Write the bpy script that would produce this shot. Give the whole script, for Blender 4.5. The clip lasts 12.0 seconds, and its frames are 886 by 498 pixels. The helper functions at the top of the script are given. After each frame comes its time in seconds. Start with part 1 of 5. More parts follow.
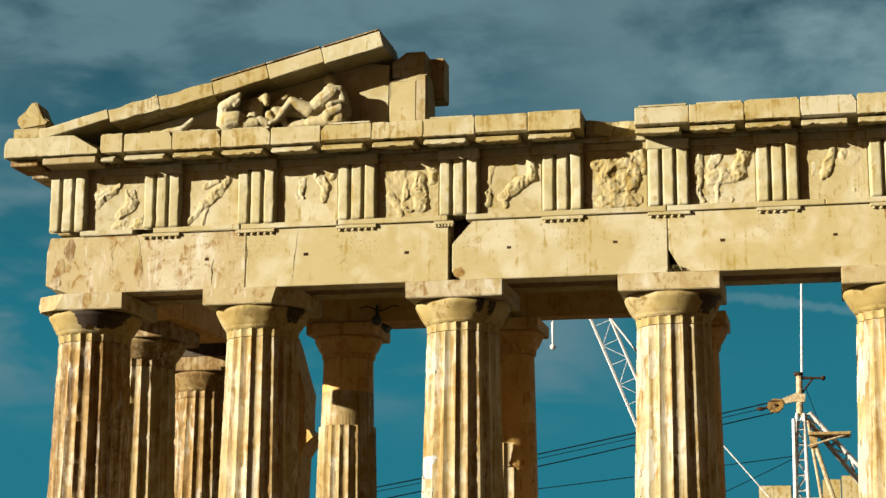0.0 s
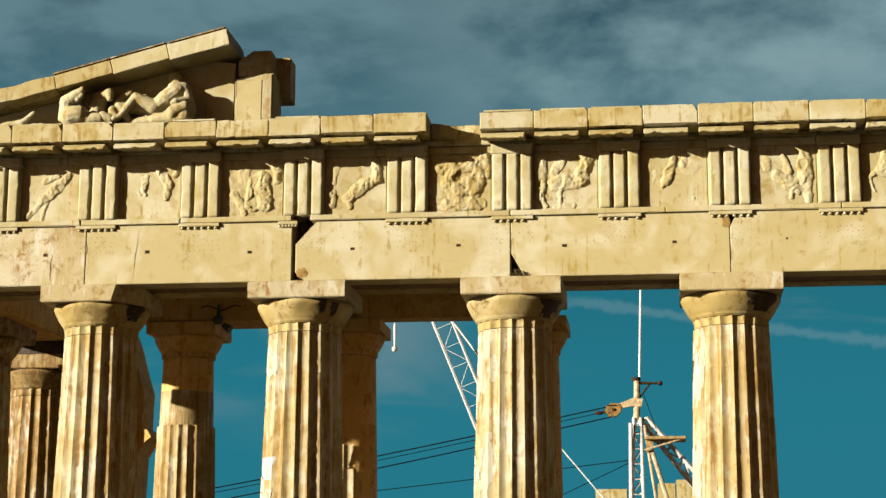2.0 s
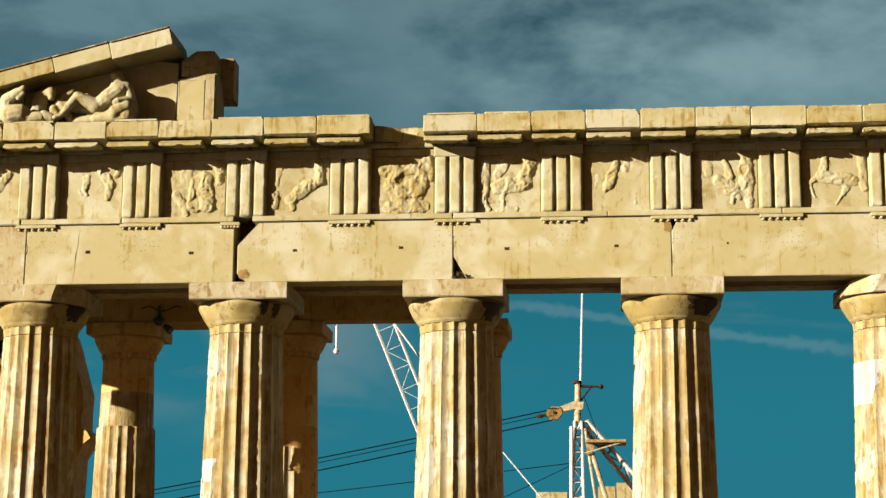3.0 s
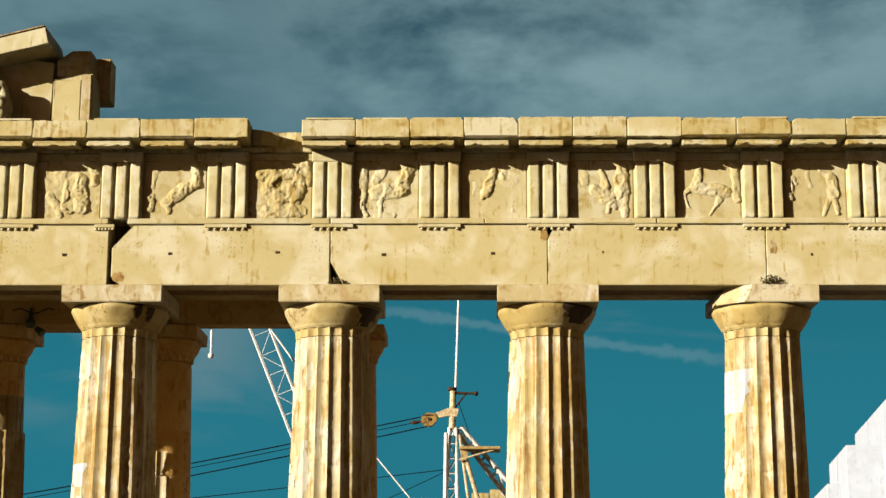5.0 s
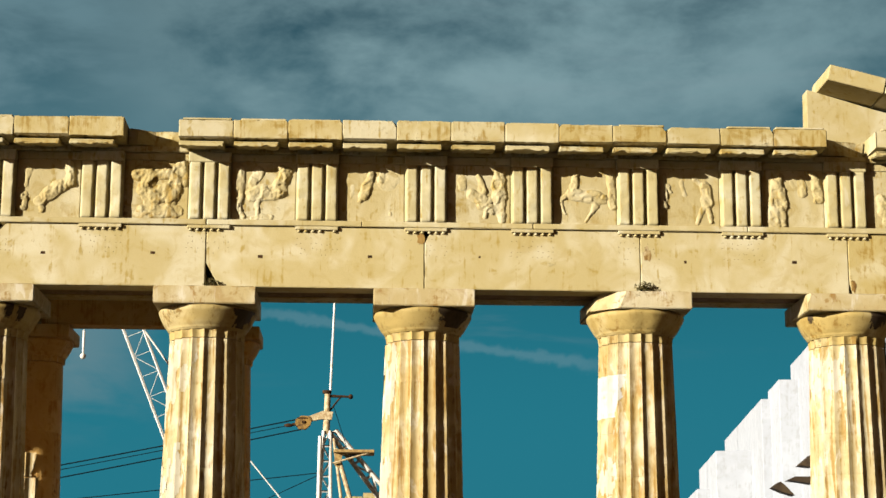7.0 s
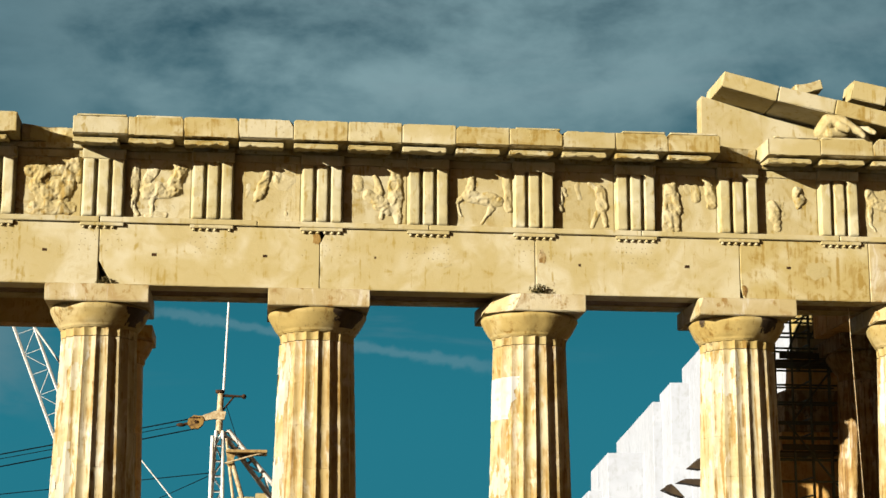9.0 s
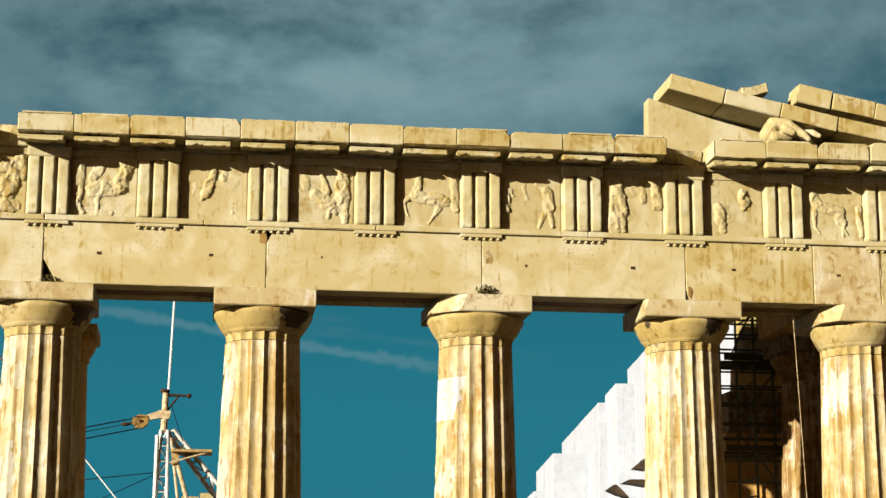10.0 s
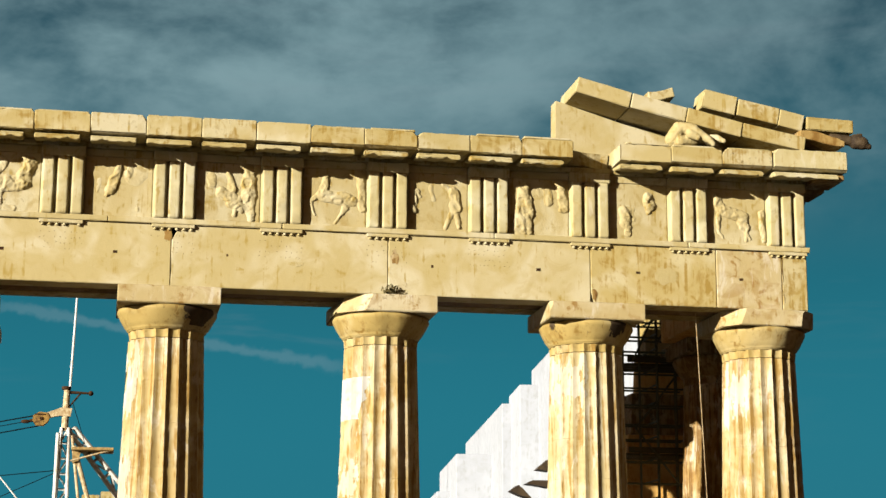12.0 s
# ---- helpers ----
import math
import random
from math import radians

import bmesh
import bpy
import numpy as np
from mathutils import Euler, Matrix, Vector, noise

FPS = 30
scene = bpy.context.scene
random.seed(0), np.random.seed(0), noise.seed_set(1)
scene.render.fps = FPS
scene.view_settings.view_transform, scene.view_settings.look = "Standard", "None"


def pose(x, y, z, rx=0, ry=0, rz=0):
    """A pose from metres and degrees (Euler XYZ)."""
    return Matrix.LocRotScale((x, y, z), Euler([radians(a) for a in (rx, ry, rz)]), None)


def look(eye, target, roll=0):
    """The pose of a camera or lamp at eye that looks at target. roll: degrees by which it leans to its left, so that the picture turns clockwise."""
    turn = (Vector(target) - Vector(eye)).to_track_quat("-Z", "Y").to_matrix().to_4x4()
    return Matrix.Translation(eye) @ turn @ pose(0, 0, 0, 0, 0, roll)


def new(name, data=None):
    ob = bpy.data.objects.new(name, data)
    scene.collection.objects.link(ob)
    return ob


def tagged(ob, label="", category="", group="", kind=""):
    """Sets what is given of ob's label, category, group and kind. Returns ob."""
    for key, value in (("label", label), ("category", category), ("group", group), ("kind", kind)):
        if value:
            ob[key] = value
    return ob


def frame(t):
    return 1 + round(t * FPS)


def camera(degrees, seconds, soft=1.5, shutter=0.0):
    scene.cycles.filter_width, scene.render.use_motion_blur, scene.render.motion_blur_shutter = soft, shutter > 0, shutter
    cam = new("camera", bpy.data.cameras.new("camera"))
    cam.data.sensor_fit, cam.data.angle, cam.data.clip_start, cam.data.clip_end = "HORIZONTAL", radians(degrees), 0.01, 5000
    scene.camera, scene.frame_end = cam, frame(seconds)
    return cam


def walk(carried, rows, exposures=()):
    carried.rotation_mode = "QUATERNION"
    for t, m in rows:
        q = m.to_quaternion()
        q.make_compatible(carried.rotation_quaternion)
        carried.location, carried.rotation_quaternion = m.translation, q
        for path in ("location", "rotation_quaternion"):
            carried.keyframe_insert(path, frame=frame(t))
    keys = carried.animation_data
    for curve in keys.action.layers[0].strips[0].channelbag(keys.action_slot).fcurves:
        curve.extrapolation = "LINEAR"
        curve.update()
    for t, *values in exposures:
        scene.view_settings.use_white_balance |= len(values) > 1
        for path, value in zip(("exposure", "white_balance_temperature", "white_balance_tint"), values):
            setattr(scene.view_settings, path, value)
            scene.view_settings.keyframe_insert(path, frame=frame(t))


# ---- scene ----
cam = camera(27.57, 12.0)
EYE = (0.976, -34.898, 3.663)  # a tripod on the rock east of the temple; the camera only turns
EXPOSURES = [(0.0, 1.85), (12.0, 1.85)]
# seconds, yaw, pitch, roll
ROWS = [
    (0.0, 12.325, 11.742, -0.279),
    (0.5, 11.454, 11.742, -0.309),
    (0.6, 11.26, 11.75, -0.3),
    (0.7, 10.77, 11.75, -0.3),
    (0.8, 9.9, 11.75, -0.3),
    (0.9, 9.35, 11.75, -0.3),
    (1.0, 9.183, 11.761, -0.29),
    (1.5, 8.099, 11.777, -0.302),
    (2.0, 7.258, 11.82, -0.284),
    (2.5, 6.319, 11.866, -0.316),
    (3.0, 5.387, 11.909, -0.325),
    (5.0, 1.414, 12.122, -0.258),
    (5.5, 0.407, 12.174, -0.234),
    (6.0, -0.523, 12.198, -0.215),
    (6.5, -1.626, 12.221, -0.227),
    (7.0, -2.574, 12.249, -0.229),
    (9.0, -5.952, 12.289, -0.197),
    (9.5, -6.842, 12.289, -0.182),
    (10.0, -7.67, 12.298, -0.157),
    (10.5, -8.593, 12.302, -0.184),
    (11.0, -9.347, 12.307, -0.185),
    (11.5, -10.051, 12.31, -0.174),
    (12.0, -10.728, 12.31, -0.225),
]
walk(cam, [(t, pose(*EYE, 90 + pitch, roll, yaw)) for t, yaw, pitch, roll in ROWS], EXPOSURES)

# ---- world, sun ----
SUN_AZ, SUN_EL = radians(57), radians(13.57)   # azimuth from the front's normal towards the south corner
TO_SUN = Vector((-math.sin(SUN_AZ) * math.cos(SUN_EL), -math.cos(SUN_AZ) * math.cos(SUN_EL), math.sin(SUN_EL)))
sun = new("sun", bpy.data.lights.new("sun", "SUN"))
sun.data.energy, sun.data.angle, sun.data.color = 5.0, radians(0.5), (1.0, 0.95, 0.84)
sun.matrix_world = look((-60, -40, 30), Vector((-60, -40, 30)) - TO_SUN)


class Nodes:
    """Short hand for building node trees."""

    def __init__(self, tree):
        self.tree = tree
        tree.nodes.clear()

    def add(self, kind):
        return self.tree.nodes.new(kind)

    def link(self, a, b):
        self.tree.links.new(a, b)

    def put(self, socket, value):
        if isinstance(value, bpy.types.NodeSocket):
            self.link(value, socket)
        else:
            socket.default_value = value

    def math(self, op, a, b=0.0, clamp=False):
        n = self.add("ShaderNodeMath")
        n.operation, n.use_clamp = op, clamp
        self.put(n.inputs[0], a)
        self.put(n.inputs[1], b)
        return n.outputs[0]

    def mix(self, fac, a, b, blend="MIX"):
        n = self.add("ShaderNodeMix")
        n.data_type, n.blend_type = "RGBA", blend
        self.put(n.inputs[0], fac)
        self.put(n.inputs[6], (*a, 1) if isinstance(a, tuple) else a)
        self.put(n.inputs[7], (*b, 1) if isinstance(b, tuple) else b)
        return n.outputs[2]

    def ramp(self, value, lo, hi, a=0.0, b=1.0):
        n = self.add("ShaderNodeMapRange")
        n.interpolation_type = "SMOOTHSTEP"
        self.put(n.inputs[0], value)
        for i, v in zip((1, 2, 3, 4), (lo, hi, a, b)):
            n.inputs[i].default_value = v
        return n.outputs[0]

    def noise(self, vector, scale, detail=4.0, rough=0.55, warp=0.0):
        n = self.add("ShaderNodeTexNoise")
        self.put(n.inputs["Vector"], vector)
        n.inputs["Scale"].default_value, n.inputs["Detail"].default_value = scale, detail
        n.inputs["Roughness"].default_value, n.inputs["Distortion"].default_value = rough, warp
        return n.outputs[0]

    def stretch(self, vector, scale):
        n = self.add("ShaderNodeMapping")
        self.put(n.inputs[0], vector)
        n.inputs[3].default_value = scale
        return n.outputs[0]


world = bpy.data.worlds.new("sky")
scene.world = world
world.use_nodes = True
w = Nodes(world.node_tree)
ray = w.add("ShaderNodeTexCoord").outputs["Generated"]
parts = w.add("ShaderNodeSeparateXYZ")
w.link(ray, parts.inputs[0])
high = w.math("DIVIDE", parts.outputs[2], w.math("ADD", w.math("ABSOLUTE", parts.outputs[1]), 0.25))
sky = w.add("ShaderNodeTexSky")
sky.sky_type, sky.sun_disc, sky.sun_elevation, sky.sun_rotation = "NISHITA", False, SUN_EL, math.pi + SUN_AZ
clear = w.mix(w.ramp(parts.outputs[2], 0.10, 0.40), (0.013, 0.184, 0.252), (0.008, 0.040, 0.066))
# away from the west the low sun fills the sky with warm haze, thinner towards the north
glow = w.math("MULTIPLY", w.ramp(parts.outputs[1], 0.80, 0.05), w.ramp(parts.outputs[0], 0.75, -0.6, 0.40, 1.0))
clear = w.mix(glow, clear, w.mix(w.ramp(parts.outputs[2], 0.05, 0.5), (0.80, 0.25, 0.004), (0.008, 0.004, 0.001)))
# a veil of grey cloud over the upper sky, thin streaks lower down
veil = w.noise(w.stretch(ray, (1.0, 1.0, 1.5)), 6.0, 6.0, 0.52, 0.3)
fine = w.noise(w.stretch(ray, (1.0, 1.0, 1.8)), 20.0, 5.0, 0.6, 0.2)
lumps = w.math("ADD", w.math("MULTIPLY", veil, 0.75), w.math("MULTIPLY", fine, 0.25))
# the cloud bank stands in the west; overhead and towards the sun the sky is clear
bank = w.math("MULTIPLY", w.math("MULTIPLY", w.ramp(parts.outputs[2], 0.58, 0.40), w.math("MULTIPLY", w.ramp(parts.outputs[0], -0.18, -0.02, 0.32, 1.1), w.ramp(parts.outputs[0], 0.34, 0.10, 0.72, 1.0))), w.ramp(parts.outputs[1], 0.0, 0.6))
cover = w.math("MULTIPLY", w.math("MULTIPLY", w.ramp(lumps, 0.30, 0.60), w.ramp(parts.outputs[2], 0.19, 0.31)), bank)
wisps = w.math("MULTIPLY", w.ramp(w.noise(w.stretch(ray, (1.0, 1.0, 7.0)), 6.0, 6.0, 0.6, 0.5), 0.52, 0.76), w.math("MULTIPLY", w.ramp(parts.outputs[2], 0.09, 0.2), bank))
clouded = w.mix(w.math("MULTIPLY", cover, 0.95), clear, (0.207, 0.336, 0.368))
clouded = w.mix(w.math("MULTIPLY", wisps, 0.2), clouded, (0.22, 0.30, 0.34))
# low broken cloud towards the south
low = w.ramp(w.noise(w.stretch(ray, (1.0, 1.0, 2.6)), 11.0, 6.0, 0.55, 0.3), 0.38, 0.62)
low = w.math("MULTIPLY", w.math("MULTIPLY", low, w.ramp(parts.outputs[0], -0.09, -0.16)), w.math("MULTIPLY", w.ramp(parts.outputs[2], 0.09, 0.15), w.ramp(parts.outputs[1], 0.3, 0.7)))
clouded = w.mix(w.math("MULTIPLY", low, 0.8), clouded, (0.135, 0.245, 0.285))
# a faint ragged vapour trail low in the west
trail = w.add("ShaderNodeVectorMath")
trail.operation = "DOT_PRODUCT"
w.link(ray, trail.inputs[0])
trail.inputs[1].default_value = (-0.1484, 0.167, -0.9747)
ragged = w.math("MULTIPLY", w.math("SUBTRACT", w.noise(ray, 60.0, 4.0, 0.6), 0.5), 0.014)
across = w.math("ABSOLUTE", w.math("ADD", trail.outputs["Value"], ragged))
along = w.math("MULTIPLY", w.ramp(parts.outputs[0], -0.085, -0.04), w.ramp(parts.outputs[0], 0.155, 0.11))
streak = w.math("MULTIPLY", w.math("MULTIPLY", w.ramp(across, 0.0045, 0.0008), along), w.ramp(parts.outputs[1], 0.5, 0.6))
clouded = w.mix(w.math("MULTIPLY", streak, 0.19), clouded, (0.30, 0.42, 0.46))
back = w.add("ShaderNodeBackground")
w.link(w.mix(1.0, clouded, w.mix(1.0, sky.outputs[0], (0.0014, 0.0006, 0.0002), "MULTIPLY"), "ADD"), back.inputs[0])
back.inputs[1].default_value = 0.275
w.link(back.outputs[0], w.add("ShaderNodeOutputWorld").inputs[0])


# ---- materials ----
def material(name):
    m = bpy.data.materials.new(name)
    m.use_nodes = True
    n = Nodes(m.node_tree)
    out, skin = n.add("ShaderNodeOutputMaterial"), n.add("ShaderNodeBsdfPrincipled")
    n.link(skin.outputs[0], out.inputs[0])
    return m, n, skin


def stone(name, base, pale, ochre, crust, ochre_from=0.5, crust_from=0.62, relief=0.35, rough=0.8, runs=0.5, vary=1.0, blotchy=0.38, bleached=0.0, drips=0.0):
    """Weathered marble: pale and ochre patches, vertical run-off streaks, dark crust, pitted skin."""
    m, n, skin = material(name)
    pos = n.add("ShaderNodeNewGeometry").outputs["Position"]
    info = n.add("ShaderNodeObjectInfo")
    shift = n.add("ShaderNodeVectorMath")
    shift.operation = "SCALE"
    shift.inputs[0].default_value = (3.1 * vary, 5.7 * vary, 4.3 * vary)
    n.link(info.outputs["Random"], shift.inputs[3])
    both = n.add("ShaderNodeVectorMath")
    n.link(pos, both.inputs[0])
    n.link(shift.outputs[0], both.inputs[1])
    p = both.outputs[0]
    broad, middle = n.noise(p, 0.9, 3.0, 0.6, 0.6), n.noise(p, 3.6, 6.0, 0.62, 0.8)
    streak = n.noise(n.stretch(p, (11.0, 11.0, 0.55)), 1.0, 6.0, 0.6, 0.5)
    grain, pits = n.noise(p, 38.0, 5.0, 0.6), n.noise(p, 11.0, 6.0, 0.7, 0.4)
    colour = n.mix(n.ramp(broad, 0.42, 0.68), base, pale)
    stain = n.ramp(n.math("ADD", n.math("MULTIPLY", streak, runs), n.math("MULTIPLY", middle, 1.0 - runs)), ochre_from, ochre_from + 0.10)
    blotch = n.noise(p, 2.1, 5.0, 0.6, 1.2)
    colour = n.mix(n.math("MULTIPLY", n.ramp(blotch, 0.52, 0.66), blotchy), colour, ochre)
    colour = n.mix(n.math("MULTIPLY", stain, 0.85), colour, ochre)
    bleach = n.noise(n.stretch(p, (5.0, 5.0, 1.3)), 1.0, 6.0, 0.65, 0.8)
    colour = n.mix(n.math("MULTIPLY", n.ramp(bleach, 0.54, 0.66), bleached), colour, (0.37, 0.345, 0.285))
    drip = n.noise(n.stretch(p, (26.0, 26.0, 1.1)), 1.0, 5.0, 0.65, 0.6)
    colour = n.mix(n.math("MULTIPLY", n.math("MULTIPLY", n.ramp(drip, 0.55, 0.66), n.ramp(middle, 0.42, 0.60)), drips), colour, crust)
    dark = n.ramp(n.math("ADD", n.math("MULTIPLY", pits, 0.55), n.math("MULTIPLY", broad, 0.45)), crust_from, crust_from + 0.1)
    colour = n.mix(n.math("MULTIPLY", dark, 0.8), colour, crust)
    tone = n.math("ADD", n.math("MULTIPLY", n.math("ADD", n.math("MULTIPLY", info.outputs["Random"], 0.5), n.math("MULTIPLY", grain, 0.6)), 0.16), 0.87)
    grey = n.add("ShaderNodeCombineColor")
    for i in range(3):
        n.link(tone, grey.inputs[i])
    colour = n.mix(1.0, colour, grey.outputs[0], "MULTIPLY")
    n.link(colour, skin.inputs["Base Color"])
    n.link(n.ramp(middle, 0.3, 0.7, rough - 0.12, rough + 0.08), skin.inputs["Roughness"])
    skin.inputs["Specular IOR Level"].default_value = 0.25
    bump = n.add("ShaderNodeBump")
    bump.inputs["Strength"].default_value, bump.inputs["Distance"].default_value = relief, 0.03
    n.link(n.math("ADD", n.math("MULTIPLY", pits, 0.7), n.math("MULTIPLY", grain, 0.3)), bump.inputs["Height"])
    n.link(bump.outputs[0], skin.inputs["Normal"])
    return m


def plain(name, colour, other, rough=0.6, metal=0.0, scale=9.0, bump_by=0.2, gloss=0.2):
    """A painted, oxidised or woody surface with blotches and fine relief."""
    m, n, skin = material(name)
    pos = n.add("ShaderNodeNewGeometry").outputs["Position"]
    blotch = n.noise(pos, scale, 6.0, 0.6, 0.5)
    n.link(n.mix(n.ramp(blotch, 0.38, 0.68), colour, other), skin.inputs["Base Color"])
    n.link(n.ramp(blotch, 0.3, 0.7, rough - 0.1, rough + 0.15), skin.inputs["Roughness"])
    skin.inputs["Metallic"].default_value, skin.inputs["Specular IOR Level"].default_value = metal, gloss
    bump = n.add("ShaderNodeBump")
    bump.inputs["Strength"].default_value, bump.inputs["Distance"].default_value = bump_by, 0.01
    n.link(n.noise(pos, scale * 6, 4.0), bump.inputs["Height"])
    n.link(bump.outputs[0], skin.inputs["Normal"])
    return m


GOLD = stone("golden_marble", (0.220, 0.168, 0.062), (0.278, 0.238, 0.135), (0.152, 0.092, 0.012), (0.040, 0.020, 0.004), 0.50, 0.585, blotchy=0.6)
SHAFT = stone("streaked_shaft_marble", (0.212, 0.150, 0.054), (0.285, 0.238, 0.145), (0.140, 0.074, 0.008), (0.062, 0.027, 0.003), 0.490, 0.62, 0.35, runs=0.75, vary=0.0, blotchy=0.3, bleached=0.42, drips=0.85)
PALE_SHAFT = stone("bleached_shaft_marble", (0.226, 0.176, 0.082), (0.290, 0.252, 0.165), (0.142, 0.080, 0.010), (0.075, 0.035, 0.004), 0.505, 0.65, 0.35, runs=0.75, vary=0.0, blotchy=0.2, bleached=0.5, drips=0.8)
BROWN_SHAFT = stone("stained_shaft_marble", (0.180, 0.110, 0.028), (0.265, 0.212, 0.120), (0.098, 0.045, 0.004), (0.030, 0.012, 0.002), 0.465, 0.58, 0.45, runs=0.7, vary=0.0, blotchy=0.4, bleached=0.5, drips=0.95)
# crusted marble made darker still, for the shade under the front beam
SHADED_CRUST = stone("shaded_crust_marble", (0.085, 0.045, 0.011), (0.12, 0.07, 0.02), (0.05, 0.024, 0.004), (0.010, 0.005, 0.001), 0.47, 0.55, 0.5)
BAR = stone("rain_washed_marble", (0.245, 0.202, 0.096), (0.298, 0.264, 0.160), (0.180, 0.118, 0.020), (0.075, 0.040, 0.008), 0.54, 0.64, 0.3, blotchy=0.3, bleached=0.3, drips=0.3)
SMOOTH = stone("smooth_golden_marble", (0.232, 0.184, 0.079), (0.288, 0.250, 0.155), (0.176, 0.118, 0.021), (0.070, 0.038, 0.006), 0.545, 0.63, 0.25, blotchy=0.25)
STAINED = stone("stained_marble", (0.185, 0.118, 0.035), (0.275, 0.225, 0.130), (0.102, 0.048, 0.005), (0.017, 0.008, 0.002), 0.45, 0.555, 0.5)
CAPITAL = stone("brown_capital_marble", (0.200, 0.142, 0.042), (0.250, 0.196, 0.088), (0.120, 0.064, 0.007), (0.016, 0.007, 0.001), 0.53, 0.60, 0.3, blotchy=0.35, drips=0.5)
PALE = stone("pale_marble", (0.200, 0.149, 0.063), (0.248, 0.205, 0.125), (0.155, 0.098, 0.018), (0.062, 0.032, 0.006), 0.505, 0.61, 0.3, blotchy=0.45)
CARVED = stone("carved_marble", (0.230, 0.183, 0.082), (0.280, 0.243, 0.146), (0.164, 0.108, 0.018), (0.062, 0.034, 0.006), 0.53, 0.61, 0.45, blotchy=0.45)
ABACUS = stone("blotched_abacus_marble", (0.228, 0.175, 0.078), (0.285, 0.242, 0.150), (0.140, 0.070, 0.008), (0.040, 0.018, 0.003), 0.53, 0.60, 0.4, runs=0.25, blotchy=0.4, bleached=0.4, drips=0.25)
RUSTY = stone("rust_stained_marble", (0.135, 0.068, 0.010), (0.18, 0.11, 0.025), (0.088, 0.038, 0.004), (0.020, 0.009, 0.002), 0.48, 0.58, 0.5)
# marble for shaded parts: the brown of warm shade put into the colour
SHADE_BROWN = stone("shade_brown_marble", (0.40, 0.225, 0.055), (0.45, 0.275, 0.085), (0.28, 0.12, 0.015), (0.035, 0.015, 0.004), 0.50, 0.60, 0.3)
MENDED = stone("white_repair_marble", (0.265, 0.252, 0.220), (0.300, 0.288, 0.255), (0.22, 0.18, 0.11), (0.15, 0.10, 0.05), 0.55, 0.66, 0.2, drips=0.4)
# scoured marble, whitened further to carry the sun's glare on the shafts
SCOURED_GLARE = stone("scoured_glare_marble", (0.258, 0.228, 0.160), (0.300, 0.276, 0.220), (0.220, 0.172, 0.088), (0.13, 0.08, 0.03), 0.54, 0.64, 0.3, runs=0.7, vary=0.0, drips=0.5)
WHITE = stone("new_white_marble", (0.225, 0.235, 0.254), (0.250, 0.260, 0.280), (0.190, 0.195, 0.202), (0.17, 0.165, 0.15), 0.52, 0.62, 0.2, drips=0.2)
# unseen ground, darker than the pale rock to cut light bounced upward
ROCK = stone("rock_and_dry_earth", (0.040, 0.028, 0.014), (0.060, 0.044, 0.024), (0.034, 0.021, 0.009), (0.018, 0.012, 0.006), 0.5, 0.6, 0.8)
# unseen floor, dark so that little light bounces onto the soffits
FLOOR = stone("warm_floor_marble", (0.105, 0.066, 0.026), (0.14, 0.095, 0.045), (0.09, 0.05, 0.016), (0.15, 0.08, 0.02), 0.52, 0.62, 0.3)
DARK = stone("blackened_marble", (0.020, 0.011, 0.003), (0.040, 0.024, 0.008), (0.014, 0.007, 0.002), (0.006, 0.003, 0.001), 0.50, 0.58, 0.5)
CRANE = plain("white_painted_steel", (0.42, 0.41, 0.38), (0.30, 0.26, 0.20), 0.5)
DULL = plain("weathered_cream_steel", (0.30, 0.24, 0.14), (0.16, 0.09, 0.03), 0.6)
# rust on metal; also the painted shade of holes and cracks
RUST_AND_GAPS = plain("rust_and_gap_shade", (0.035, 0.016, 0.006), (0.012, 0.007, 0.004), 0.8, 0.0, gloss=0.05)
IRON = plain("dark_steel_tube", (0.05, 0.055, 0.032), (0.07, 0.06, 0.03), 0.6, 0.2)
CABLE = plain("black_cable", (0.003, 0.003, 0.003), (0.006, 0.006, 0.006), 0.9, 0.0, gloss=0.0)
BOARD = plain("dark_scaffold_board", (0.03, 0.025, 0.012), (0.05, 0.036, 0.016), 0.8)
WOOD = plain("weathered_plank", (0.22, 0.145, 0.05), (0.13, 0.075, 0.025), 0.75)
LEAF = plain("dry_green_leaf", (0.040, 0.034, 0.008), (0.075, 0.052, 0.014), 0.7, 0.0, 30.0)
TACKLE = plain("rusty_yellow_steel", (0.17, 0.095, 0.02), (0.045, 0.022, 0.006), 0.7)
VERDIGRIS = plain("green_painted_lamp_metal", (0.035, 0.05, 0.02), (0.06, 0.06, 0.03), 0.5, 0.4)


# ---- mesh helpers ----
def part(name, bm, mat, parent=None, label="", smooth=False):
    """Link a bmesh as one mesh object, under a thing or a part if given."""
    me = bpy.data.meshes.new(name)
    if smooth:
        for f in bm.faces:
            f.smooth = True
    bm.to_mesh(me)
    bm.free()
    me.materials.append(mat)
    ob = new(name, me)
    if parent:
        ob.parent = parent
        ob.matrix_parent_inverse = parent.matrix_world.inverted()
    return tagged(ob, label)


def twin(ob, name, parent, x=0.0, y=0.0, z=0.0):
    """Another piece on the same mesh, moved by x, y, z."""
    o = new(name, ob.data)
    o.parent = parent
    o.matrix_parent_inverse = parent.matrix_world.inverted()
    o.location = (x, y, z)
    return o


def thing(name, label, category, group="", at=(0, 0, 0), kind=""):
    ob = new(name)
    ob.empty_display_size = 0.3
    ob.location = at
    ob.matrix_world = Matrix.Translation(at)
    return tagged(ob, label, category, group, kind)


